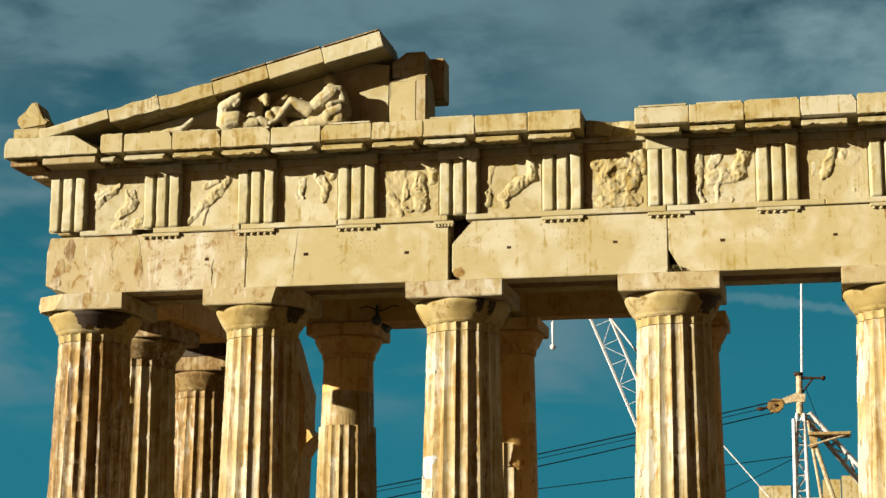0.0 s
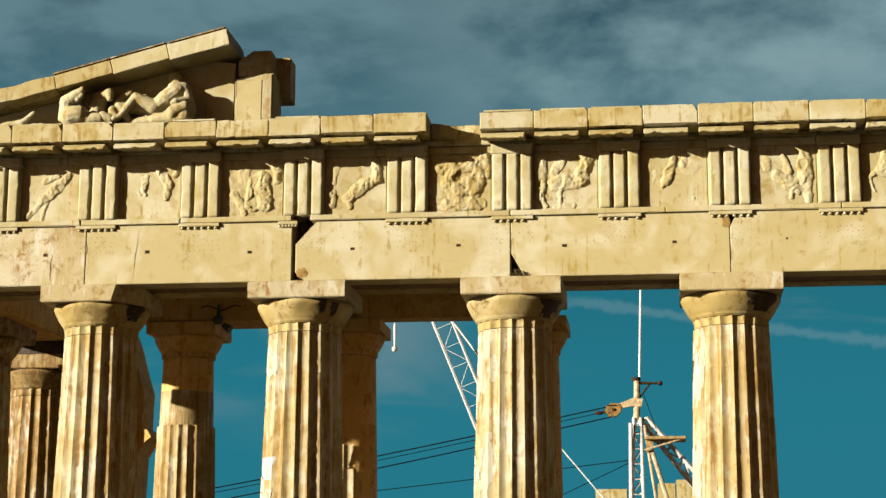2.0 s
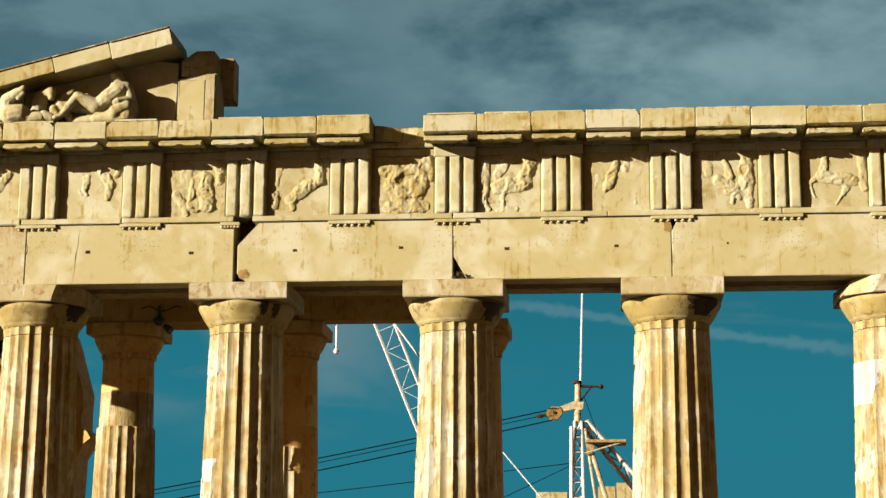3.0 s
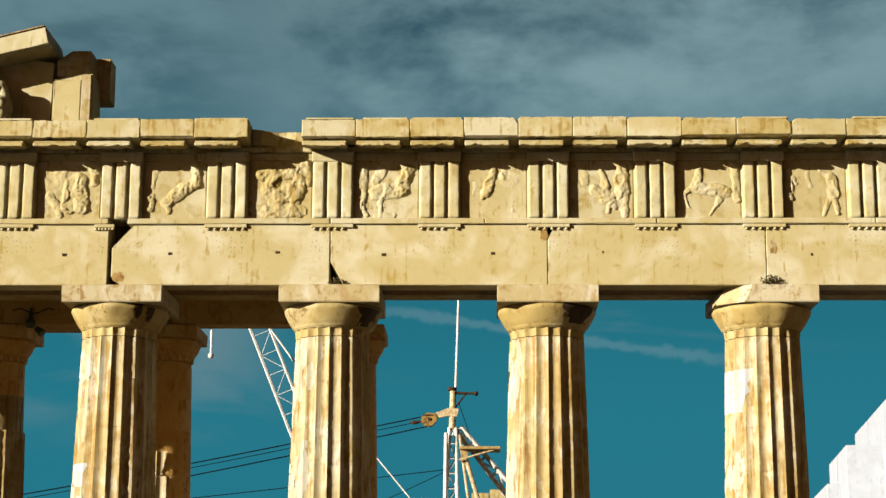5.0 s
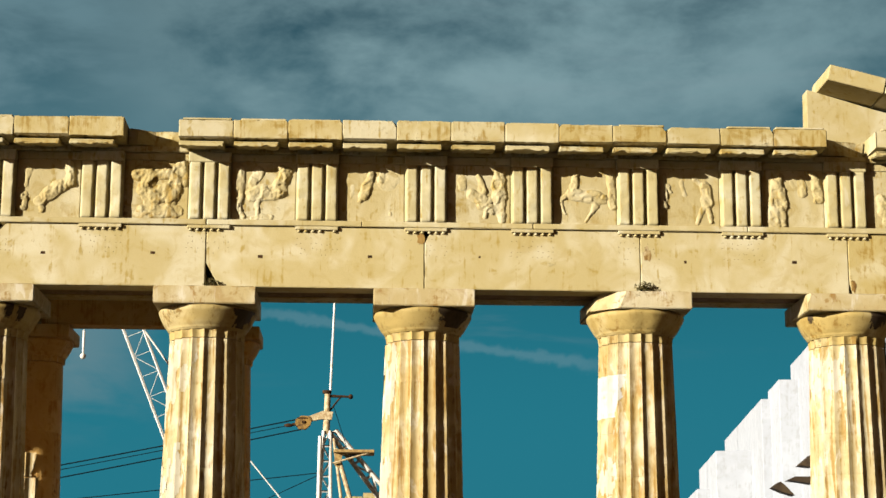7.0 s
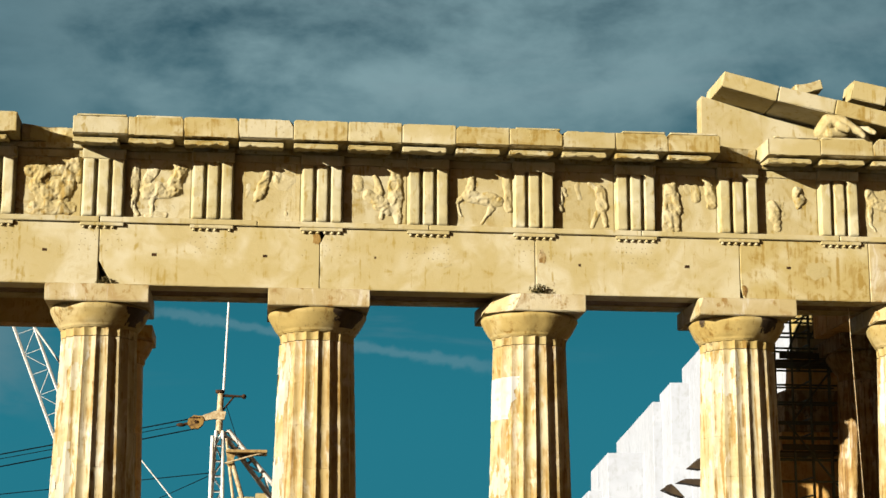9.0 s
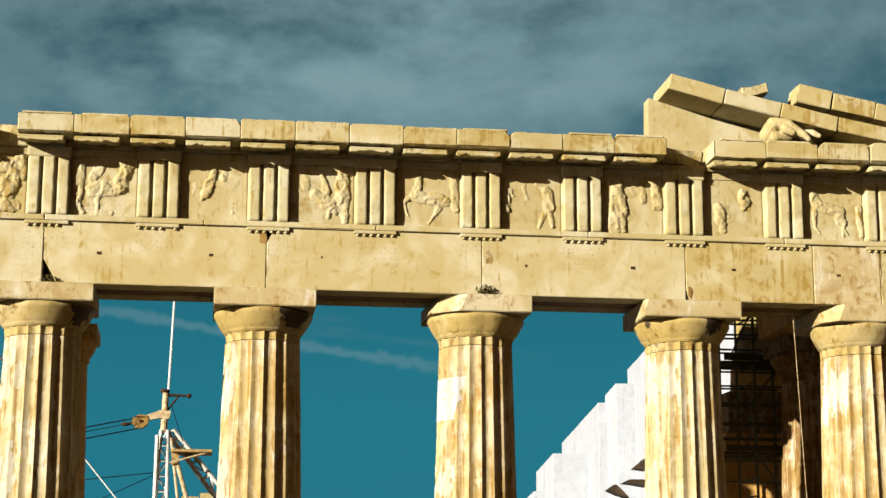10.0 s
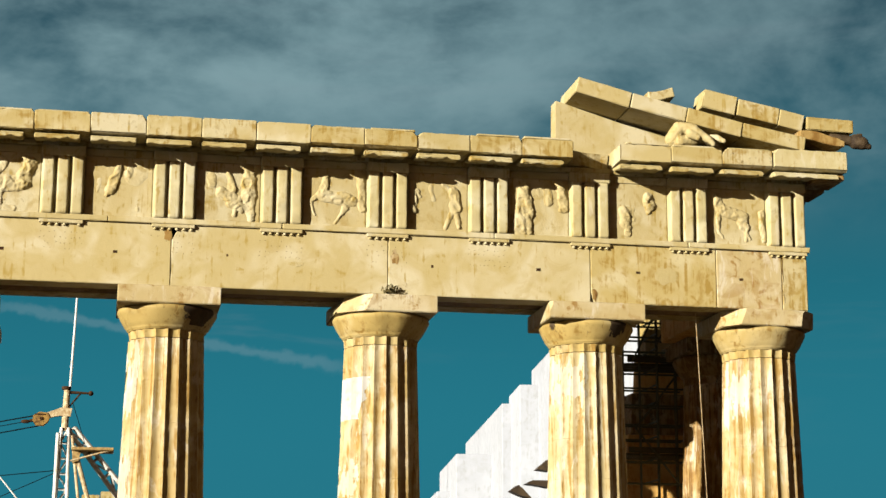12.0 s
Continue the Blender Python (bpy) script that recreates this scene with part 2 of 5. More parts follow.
def worn_box(bm, lo, hi, seg=(6, 3, 3), wear=0.012, chip=0.05, seed=0.0):
    """A stone block with rubbed, chipped edges and slightly uneven faces."""
    lo, hi = Vector(lo), Vector(hi)
    size = hi - lo
    axes = []
    for k in range(3):
        b = min(0.018 / max(size[k], 0.01), 0.2)
        axes.append([0.0] + [b + (1 - 2 * b) * i / seg[k] for i in range(seg[k] + 1)] + [1.0])
    last = [len(a) - 1 for a in axes]
    made = {}

    def vert(i, j, k):
        key = (i, j, k)
        if key in made:
            return made[key]
        idx = (i, j, k)
        p = Vector([lo[a] + size[a] * axes[a][idx[a]] for a in range(3)])
        ends = [a for a in range(3) if idx[a] in (0, last[a])]
        q = p * 1.0 + Vector((seed * 7.3, seed * 3.1, seed * 5.7))
        near = noise.noise(q * 5.0)
        broad = noise.noise(q * 1.3)
        if len(ends) >= 2:
            depth = wear * (1.0 + 0.8 * near) + chip * max(0.0, broad - 0.18 + 0.35 * near)
        else:
            depth = wear * 0.25 * (near + 0.5)
        for a in ends:
            p[a] += depth if idx[a] == 0 else -depth
        made[key] = bm.verts.new(p)
        return made[key]

    for a in range(3):
        u, v = (a + 1) % 3, (a + 2) % 3
        for side in (0, last[a]):
            for i in range(last[u]):
                for j in range(last[v]):
                    quad = []
                    for di, dj in ((0, 0), (1, 0), (1, 1), (0, 1)):
                        idx = [0, 0, 0]
                        idx[a], idx[u], idx[v] = side, i + di, j + dj
                        quad.append(vert(*idx))
                    bm.faces.new(quad if side else quad[::-1])
    return bm


def chop(bm, point, normal):
    """Break a piece off: all that lies beyond the plane goes, the break is closed."""
    geom = bm.verts[:] + bm.edges[:] + bm.faces[:]
    cut = bmesh.ops.bisect_plane(bm, geom=geom, plane_co=point, plane_no=normal, clear_outer=True)
    rim = [e for e in cut["geom_cut"] if isinstance(e, bmesh.types.BMEdge)]
    if rim:
        bmesh.ops.holes_fill(bm, edges=rim, sides=0)
    return bm


def box(bm, lo, hi):
    v = [bm.verts.new((x, y, z)) for z in (lo[2], hi[2]) for y in (lo[1], hi[1]) for x in (lo[0], hi[0])]
    for f in ((0, 2, 3, 1), (4, 5, 7, 6), (0, 1, 5, 4), (2, 6, 7, 3), (0, 4, 6, 2), (1, 3, 7, 5)):
        bm.faces.new([v[i] for i in f])
    return bm


def rod(bm, a, b, r0, r1=None, n=8):
    """A round bar from a to b."""
    a, b = Vector(a), Vector(b)
    m = Matrix.Translation((a + b) / 2) @ (b - a).to_track_quat("Z", "Y").to_matrix().to_4x4()
    bmesh.ops.create_cone(bm, cap_ends=True, segments=n, radius1=r0, radius2=r0 if r1 is None else r1, depth=(b - a).length, matrix=m)
    return bm


def ball(bm, at, r, stretch=(1, 1, 1), turn=(0, 0, 0), n=12):
    m = Matrix.LocRotScale(at, Euler([radians(a) for a in turn]), stretch)
    bmesh.ops.create_uvsphere(bm, u_segments=n, v_segments=max(6, n // 2), radius=r, matrix=m)
    return bm


def limb(bm, a, b, r0, r1):
    """A rounded limb for the carved figures."""
    ball(bm, a, r0)
    ball(bm, b, r1)
    rod(bm, a, b, r0, r1, 12)
    return bm


def slab(bm, outline, y0, y1, wear=0.0, seed=0.0):
    """An upright piece with an outline in x and z, from y0 to y1."""
    def shake(x, y, z):
        q = Vector((x * 3 + seed, y * 3, z * 3))
        return Vector((x, y, z)) + wear * Vector((noise.noise(q), noise.noise(q + Vector((9, 0, 0))), noise.noise(q + Vector((0, 9, 0)))))
    front = [bm.verts.new(shake(x, y0, z)) for x, z in outline]
    rear = [bm.verts.new(shake(x, y1, z)) for x, z in outline]
    bm.faces.new(front)
    bm.faces.new(rear[::-1])
    for i in range(len(front)):
        j = (i + 1) % len(front)
        bm.faces.new((front[j], front[i], rear[i], rear[j]))
    bmesh.ops.recalc_face_normals(bm, faces=bm.faces[:])
    return bm


def rough_up(ob, voxel, size=0.25, depth=0.02):
    """Weld the limbs of a carved figure into one worn surface."""
    re = ob.modifiers.new("weld", "REMESH")
    re.mode, re.voxel_size, re.use_smooth_shade = "VOXEL", voxel, True
    tex = bpy.data.textures.new("erosion", "CLOUDS")
    tex.noise_scale = size
    di = ob.modifiers.new("erosion", "DISPLACE")
    di.texture, di.strength, di.mid_level = tex, depth, 0.5
    return ob


# ---- ground and platform ----
def ground_height(x, y):
    rise = min(max((-y - 9.0) / 22.0, 0.0), 1.0)
    rise = rise * rise * (3 - 2 * rise)
    return -1.6 + 3.6 * rise + 0.12 * noise.noise(Vector((x * 0.3, y * 0.3, 0.0))) * min(1.0, abs(y + 3) / 6)


bm = bmesh.new()
lines = [-4000, -1200, -400, -150, -90] + [-70 + 2.5 * i for i in range(57)] + [90, 150, 400, 1200, 4000]
net = [[bm.verts.new((x, y, ground_height(x, y))) for x in lines] for y in lines]
for j in range(len(lines) - 1):
    for i in range(len(lines) - 1):
        bm.faces.new((net[j][i], net[j][i + 1], net[j + 1][i + 1], net[j + 1][i]))
tagged(part("ground", bm, ROCK, smooth=True), "rock and dry earth of the hilltop, darkened to cut bounced light", "ground", kind="structure")

platform = thing("temple_platform", "three worn marble steps carrying the temple columns", "steps", kind="structure")
for i, (grow, z0, z1) in enumerate(((1.4, -1.75, -1.04), (0.7, -1.04, -0.52), (0.0, -0.52, 0.0))):
    part("step", worn_box(bmesh.new(), (-15.45 - grow, -0.14 - grow, z0), (15.45 + grow, 69.4 + grow, z1 - 0.004 * (2 - i)), (30, 40, 2), 0.02, 0.05, i), FLOOR, platform)


# ---- columns ----
def fluted(bm, z0, z1, radius, seed, rings=5, damage=0.05, depth=0.074, per=8, worn=0.0):
    """A fluted drum: twenty hollow flutes with sharp, chipped edges between them."""
    count = 20 * per
    rows = []
    for k in range(rings + 1):
        s = k / rings
        z = z0 + (z1 - z0) * s
        rim = 0.0022 if k in (0, rings) else 0.0
        row = []
        for i in range(count):
            a = 2 * math.pi * i / count
            q = Vector((math.cos(a) * 1.2 + seed * 3.3, math.sin(a) * 1.2 + seed * 1.7, z * 0.9))
            f = (i % per) / per
            hollow = depth * math.sin(math.pi * f)
            bite = noise.noise(q * 3.4) + 0.6 * noise.noise(q * 11.0) - 0.12
            lost = damage * max(0.0, bite - 0.12) * (1.6 if rim else 1.0)
            flat = max(hollow, min(lost, depth * 1.25), depth * 0.98 * worn) + 0.004 * noise.noise(q * 9.0)
            r = radius(z) * (1 - flat) - rim
            row.append(bm.verts.new((math.cos(a) * r, math.sin(a) * r, z)))
        rows.append(row)
    for k in range(rings):
        for i in range(count):
            j = (i + 1) % count
            f = bm.faces.new((rows[k][i], rows[k][j], rows[k + 1][j], rows[k + 1][i]))
            f.smooth = True
    bm.faces.new(rows[-1])
    bm.faces.new(rows[0][::-1])
    bm.edges.ensure_lookup_table()
    for k in range(rings):
        for i in range(0, count, per):
            e = bm.edges.get((rows[k][i], rows[k + 1][i]))
            e.smooth = False
    for row in (rows[0], rows[-1]):
        for i in range(count):
            bm.edges.get((row[i], row[(i + 1) % count])).smooth = False
    return bm


def shell(a0, a1, z0, z1, radius, seed, per=12, depth=0.074, ragged=0.0):
    """A thin repair that follows the flutes, with a ragged border; angles in degrees."""
    bm = bmesh.new()
    count, rings = 20 * per, 44
    first, last = round(a0 / 360 * count), round(a1 / 360 * count)
    made = {}

    def vert(i, k):
        if (i, k) not in made:
            a, z = 2 * math.pi * i / count, z0 + (z1 - z0) * k / rings
            r = radius(z) * (1 - depth * math.sin(math.pi * (i % per) / per)) + 0.005
            made[(i, k)] = bm.verts.new((math.cos(a) * r, math.sin(a) * r, z))
        return made[(i, k)]
    for i in range(first, last):
        for k in range(rings):
            rough = ragged * (0.5 + noise.noise(Vector((i * 0.10, seed, 1.0))) + 0.6 * noise.noise(Vector((i * 0.33, k * 0.09, seed))))
            if rough > min(k, rings - k) / rings:
                continue
            if ragged and noise.noise(Vector((i * 0.16, k * 0.07, seed + 5))) + 0.6 * noise.noise(Vector((i * 0.5, k * 0.2, seed))) > 0.34:
                continue
            if (i - first) / (last - first) < 0.72 + 0.28 * k / rings + 0.09 * noise.noise(Vector((i * 0.12, k * 0.12, seed * 3))) + 0.04 * noise.noise(Vector((i * 0.4, k * 0.4, seed))):
                bm.faces.new((vert(i, k), vert(i + 1, k), vert(i + 1, k + 1), vert(i, k + 1)))
    return bm


def turned(bm, profile, seed=0.0, wear=0.0, n=64):
    """A turned stone, from radii and heights."""
    rows = []
    for r, z in profile:
        row = []
        for i in range(n):
            a = 2 * math.pi * i / n
            q = Vector((math.cos(a) * 2 + seed, math.sin(a) * 2, z * 2))
            rr = r * (1 - wear * max(0.0, noise.noise(q * 1.4) + 0.4 * noise.noise(q * 5)))
            row.append(bm.verts.new((math.cos(a) * rr, math.sin(a) * rr, z)))
        rows.append(row)
    for k in range(len(rows) - 1):
        for i in range(n):
            j = (i + 1) % n
            bm.faces.new((rows[k][i], rows[k][j], rows[k + 1][j], rows[k + 1][i])).smooth = True
    bm.faces.new(rows[-1])
    bm.faces.new(rows[0][::-1])
    return bm


def crust(profile, a0, a1, low_s, high_s, seed):
    """A ragged film of black crust that follows the swell of a capital; angles in degrees."""
    bm = bmesh.new()
    wide, tall = 36, 18
    z0, z1 = profile[4][1], profile[-1][1] - 0.012
    made = {}

    def vert(i, k):
        if (i, k) not in made:
            a, z = radians(a0 + (a1 - a0) * i / wide), z0 + (z1 - z0) * (low_s + (high_s - low_s) * k / tall)
            r = max(np.interp(z, [q[1] for q in profile], [q[0] for q in profile]), 0.1) + 0.006
            made[(i, k)] = bm.verts.new((math.cos(a) * r, math.sin(a) * r, z))
        return made[(i, k)]
    for i in range(wide):
        for k in range(tall):
            u, v = abs(i + 0.5 - wide / 2) / (wide / 2), k / tall
            q = Vector((i * 0.22 + seed, k * 0.16, seed))
            if u ** 2 + (1 - v) ** 2 * 0.6 + 0.55 * noise.noise(q) + 0.3 * noise.noise(q * 3.1) < 0.82:
                bm.faces.new((vert(i, k), vert(i + 1, k), vert(i + 1, k + 1), vert(i, k + 1)))
    return bm


def column(x, y, seed, label, group, low=0.9525, top=0.745, base=0.0, head=10.43, skins=None, damage=0.05, breaks=(), scale=1.0, patches=(), eroded=(), remains=(), crusts=(), scour_glares=()):
    """A Doric column: stacked drums, fluted neck, echinus and square abacus."""
    skins = skins or {}
    col = thing("column", label, "column", group, (x, y, base))
    rise = head - base
    neck, echinus, plate = rise - 0.98 * scale, rise - 0.79 * scale, rise - 0.352 * scale

    def radius(z):
        s = min(max(z / neck, 0.0), 1.0)
        return low + (top - low) * s + 0.016 * math.sin(math.pi * s)

    count = 11
    rnd = random.Random(seed)
    cuts = [neck * (i + (rnd.uniform(-0.13, 0.13) if 0 < i < count else 0)) / count for i in range(count + 1)]
    for i in range(count):
        seen = base + cuts[i + 1] > 5.6
        wear = damage * (0.45 + 0.55 * rnd.random())
        bm = fluted(bmesh.new(), cuts[i] + 0.001, cuts[i + 1] - 0.001, radius, seed + i * 0.37, 10 if seen else 2, wear if seen else 0.02, per=8 if seen else 3, worn=1.0 if count - i in eroded else 0.0)
        drum = part("drum", bm, skins.get(count - i, SHAFT), col)
        drum.matrix_parent_inverse = Matrix()
    main = skins.get(0, CAPITAL)
    slabskin = skins.get(0, ABACUS)
    bm = fluted(bmesh.new(), neck + 0.012, echinus - 0.02, lambda z: top * (1.0 + 0.03 * max(0.0, (z - neck) / 0.19) ** 2), seed + 9, 3, 0.06)
    part("neck", bm, main, col).matrix_parent_inverse = Matrix()
    wide = 0.985 * scale
    prof = [(top * 0.98, echinus - 0.02), (top * 1.025, echinus - 0.005), (top * 1.025, echinus + 0.012), (top * 1.055, echinus + 0.016), (top * 1.055, echinus + 0.034)]
    for s in (0.1, 0.25, 0.4, 0.55, 0.7, 0.8, 0.87, 0.93, 0.97, 1.0):
        flare = (s / 0.8) ** 0.88 if s < 0.8 else 1.0 - 0.16 * ((s - 0.84) / 0.16) ** 2
        prof.append((top * 1.07 + (wide - top * 1.07) * flare, echinus + 0.034 + (plate - echinus - 0.034) * s))
    swell = part("echinus", turned(bmesh.new(), prof, seed, 0.05), main, col, smooth=False)
    swell.matrix_parent_inverse = Matrix()
    half = 1.0 * scale
    bm = worn_box(bmesh.new(), (-half, -half, plate + 0.003), (half, half, rise), (8, 8, 3), 0.016, 0.10, seed)
    for point, normal in breaks:
        chop(bm, Vector(point) + Vector((0, 0, rise)), normal)
    part("abacus", bm, slabskin, col).matrix_parent_inverse = Matrix()
    for a0, a1, z0, z1 in patches:
        part("repair_patch", shell(a0, a1, z0, z1, radius, seed), MENDED, col, "white marble repair let into the shaft").matrix_parent_inverse = Matrix()
    # white sunward patches: scouring, with sun glare put into the colour
    for a0, a1, z0, z1 in scour_glares:
        part("scoured_patch", shell(a0, a1, z0, z1, radius, seed + z0, ragged=0.35), SCOURED_GLARE, col, "scoured white skin on the shaft's sunward side, sun glare in its colour").matrix_parent_inverse = Matrix()
    for a0, a1, low_s, high_s in crusts:
        part("black_crust", crust(prof, a0, a1, low_s, high_s, seed), DARK, swell, "black crust on the capital").matrix_parent_inverse = Matrix()
    for a0, a1, z0, z1 in remains:
        part("flute_remnant", shell(a0, a1, z0, z1, lambda z: radius(z) + 0.03, seed), SHAFT, col, "pale remnant of the fluted shaft").matrix_parent_inverse = Matrix()
    return col


FRONT = "eight columns of the temple front"
TEXT = "weathered golden marble Doric column with fluted shaft and chipped capital"
AXIS = 0.885
BLEACHED, BROWNISH = {k: PALE_SHAFT for k in range(1, 12)}, {k: BROWN_SHAFT for k in range(1, 12)}
column(-14.5, AXIS, 1.3, "corner Doric column, heavily stained golden marble with broken abacus", FRONT, low=0.975, top=0.76, damage=0.09,
       skins=BROWNISH, breaks=(((-0.86, -1.0, -0.2), (-0.8, -0.45, -0.4)), ((-0.35, -1.0, -0.05), (-0.45, -0.85, 0.25))), crusts=((262, 345, 0.1, 1.0),))
column(-10.74, AXIS, 2.1, TEXT, FRONT, crusts=((315, 350, 0.2, 1.0),), breaks=(((0.55, -1.0, -0.1), (0.8, -0.55, -0.25)),))
column(-6.444, AXIS, 3.2, "golden marble Doric column with pale new patches on the shaft", FRONT, damage=0.07, skins={1: PALE_SHAFT}, patches=((200, 240, 6.5, 6.95),), crusts=((296, 308, 0.3, 1.0), (312, 325, 0.2, 0.9)), scour_glares=((178, 248, 8.2, 9.42), (184, 240, 5.6, 6.6)))
column(-2.148, AXIS, 4.6, "golden marble Doric column with pale scoured shaft and plain capital", FRONT, skins=BLEACHED, damage=0.07, crusts=((305, 345, 0.0, 0.9),), scour_glares=((178, 262, 8.0, 9.42), (180, 252, 5.8, 7.4)))
column(2.148, AXIS, 5.4, TEXT, FRONT, crusts=((285, 335, 0.1, 1.0),), scour_glares=((176, 226, 7.6, 9.42), (178, 222, 5.6, 7.5)))
column(6.444, AXIS, 6.7, "golden marble Doric column with broken abacus and white repaired drum", FRONT, damage=0.04, patches=((172, 246, 7.98, 8.82),), scour_glares=((176, 235, 6.3, 7.2),),
       breaks=(((-0.35, -1.0, -0.12), (-0.62, -0.72, 0.28)), ((-0.8, -0.3, 0.0), (-0.8, -0.1, 0.55))))
column(10.74, AXIS, 7.5, "pale scoured marble Doric column with dark stained capital", FRONT, skins=BLEACHED, crusts=((284, 312, 0.2, 1.0), (206, 216, 0.6, 1.0)), scour_glares=((176, 272, 8.3, 9.42),),
       breaks=(((-0.95, -1.0, -0.1), (-0.9, -0.5, 0.3)),))
column(14.5, AXIS, 8.8, "corner Doric column, pale golden marble with split abacus", FRONT, scour_glares=((180, 240, 7.9, 9.4),), low=0.975, top=0.76,
       breaks=(((-0.62, -1.0, -0.1), (-0.75, -0.6, 0.3)), ((0.62, -1.0, -0.1), (0.7, -0.7, -0.1)), ((0.1, -1.0, 0.0), (0.1, -0.75, 0.7))))

SIDE = "columns of the temple's long sides"
for x, y, seed, skin, head in ((-14.85, 4.57, 11.2, SHAFT, 10.43), (-14.5, 7.9, 12.2, BROWN_SHAFT, 10.1)):
    column(x, y, seed, "browned marble Doric side column in the shade", SIDE, skins={k: skin if k else STAINED for k in range(12)}, head=head, damage=0.07)
column(14.83, 4.57, 13.4, "dark browned marble Doric side column in the shade", SIDE, skins={k: BROWN_SHAFT if k else STAINED for k in range(12)}, damage=0.05)
INNER = "porch columns behind the front"
# sunlit drums of the first column take streaked marble, shaded ones the brown
for x, seed, gone in ((-10.2, 15.1, (1, 2)), (-6.37, 16.4, range(1, 12)), (-2.16, 17.7, range(1, 12))):
    column(x, 5.72, seed, "marble porch column behind the front row, shade brown in its colour", INNER, low=0.80, top=0.63, base=0.68, head=10.50,
           skins={k: SHAFT if k > 1 and x < -9 else SHADE_BROWN for k in range(12)}, damage=0.07, scale=0.81, eroded=gone,
           remains=((250, 288, 6.46, 6.98), (258, 294, 5.6, 6.43)) if -7 < x < -6 else ())

# ---- architrave ----
architrave = thing("architrave", "golden marble beam blocks with cracks and dowel holes", "beam", kind="structure")
BLOCKS = [(-15.30, -10.862, ABACUS, (((-14.72, 0, 10.432), (-0.33, -0.1, -0.94)), ((-15.3, 0, 11.3), (-0.9, -0.35, 0.2)))),
          (-10.858, -6.57, SMOOTH, ()), (-6.50, -2.157, SMOOTH, (((-6.5, 0, 11.18), (-0.72, -0.2, 0.66)), ((-6.5, 0, 10.62), (-0.66, -0.1, -0.75)))),
          (-2.153, 2.147, SMOOTH, (((-2.15, 0, 10.92), (-0.85, -0.1, -0.52)),)), (2.15, 6.442, SMOOTH, (((2.15, 0, 11.35), (-0.86, -0.2, 0.47)),)),
          (6.446, 10.62, SMOOTH, (((6.45, 0, 10.55), (-0.6, -0.1, -0.8)),)), (10.624, 13.312, GOLD, (((10.64, 0, 10.62), (-0.9, -0.1, -0.3)),)),
          (13.316, 14.74, ABACUS, ()), (14.746, 15.30, GOLD, ())]
for i, (x0, x1, skin, breaks) in enumerate(BLOCKS):
    bm = worn_box(bmesh.new(), (x0, 0.0, 10.432), (x1, 0.57, 11.66), (max(4, int((x1 - x0) * 5)), 3, 7), 0.008, 0.05 if i else 0.12, i * 1.7)
    for point, normal in breaks:
        chop(bm, point, normal)
    part("architrave_block", bm, skin, architrave)
axes = [-15.3, -10.74, -6.444, -2.148, 2.148, 6.444, 10.74, 15.3]
# front inner beams take the darker marble, soffit shade put into its colour
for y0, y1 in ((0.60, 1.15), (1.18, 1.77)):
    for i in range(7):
        part("inner_beam", worn_box(bmesh.new(), (axes[i] + 0.005, y0, 10.45), (axes[i + 1] - 0.005, y1, 11.77), (8, 2, 3), 0.02, 0.08, i + y0 * 9), SHADED_CRUST if y0 < 1 else GOLD, architrave)
# the fillet along the top of the beam
FILLETS = [(-14.55, -13.35), (-12.9, -11.0), (-10.97, -8.9), (-8.88, -6.58), (-6.2, -2.17), (-2.15, 0.9), (0.91, 4.3), (4.31, 8.6), (8.61, 12.7), (12.71, 15.36)]
for i, (x0, x1) in enumerate(FILLETS):
    part("fillet", worn_box(bmesh.new(), (x0, -0.062, 11.662), (x1, 0.5, 11.778), (int((x1 - x0) * 5), 1, 1), 0.006, 0.03, i * 2.3 + 1), SMOOTH, architrave)

TRIGLYPHS = [-14.86, -12.74, -10.66, -8.50, -6.36, -4.24, -2.12, 0.01, 2.17, 4.29, 6.42, 8.50, 10.62, 12.73, 14.88]
peg = None
for i, x in enumerate(TRIGLYPHS):
    if i in (0,):
        continue
    half = 0.42 if i != 4 else 0.2
    cx = x if i != 4 else x - 0.3
    strip = part("regula", worn_box(bmesh.new(), (cx - half, -0.062, 11.590), (cx + half, 0.02, 11.660), (5, 1, 1), 0.004, 0.02, i), SMOOTH, architrave)
    for k in range(6):
        px = cx - half + (k + 0.5) * half / 3
        if random.random() < 0.08:
            continue
        if peg is None:
            peg = part("gutta", rod(bmesh.new(), (0, 0, -0.040), (0, 0, 0), 0.032, 0.030, 8), SMOOTH, strip)
            peg.location = (px, -0.022, 11.588)
        else:
            twin(peg, "gutta", strip, px, -0.022, 11.588)

# bronze-letter dowel holes and shield sockets: dark blocks, the holes' shade as colour
HOLES = [-11.71, -9.57, -7.44, -5.33, -3.19, -1.09, 1.07, 3.24, 7.34, 9.53, 11.63, 13.85]
for i, x in enumerate(HOLES):
    z = 11.07 + 0.03 * math.sin(i * 2.1)
    wide = 0.032 if x in (3.24, 7.34) else 0.055
    part("socket_shade", worn_box(bmesh.new(), (x - wide, -0.004, z - 0.036), (x + wide, 0.05, z + 0.036), (4, 1, 3), 0.006, 0.02, i), RUST_AND_GAPS, architrave, "dark block standing in for a shield socket's shade")
for i, x in enumerate(TRIGLYPHS[1:-3]):
    bm = bmesh.new()
    for row in range(4):
        for k in range(9):
            if random.random() < 0.3:
                continue
            px, pz = x - 0.40 + k * 0.1 + random.uniform(-0.03, 0.03), 11.42 - row * 0.105 + random.uniform(-0.02, 0.02)
            box(bm, (px - 0.006, -0.003, pz - 0.006), (px + 0.006, 0.02, pz + 0.006))
    tagged(part("dowel_hole", bm, RUST_AND_GAPS, architrave, "small dark blocks standing in for shaded letter holes"), kind="stuff")
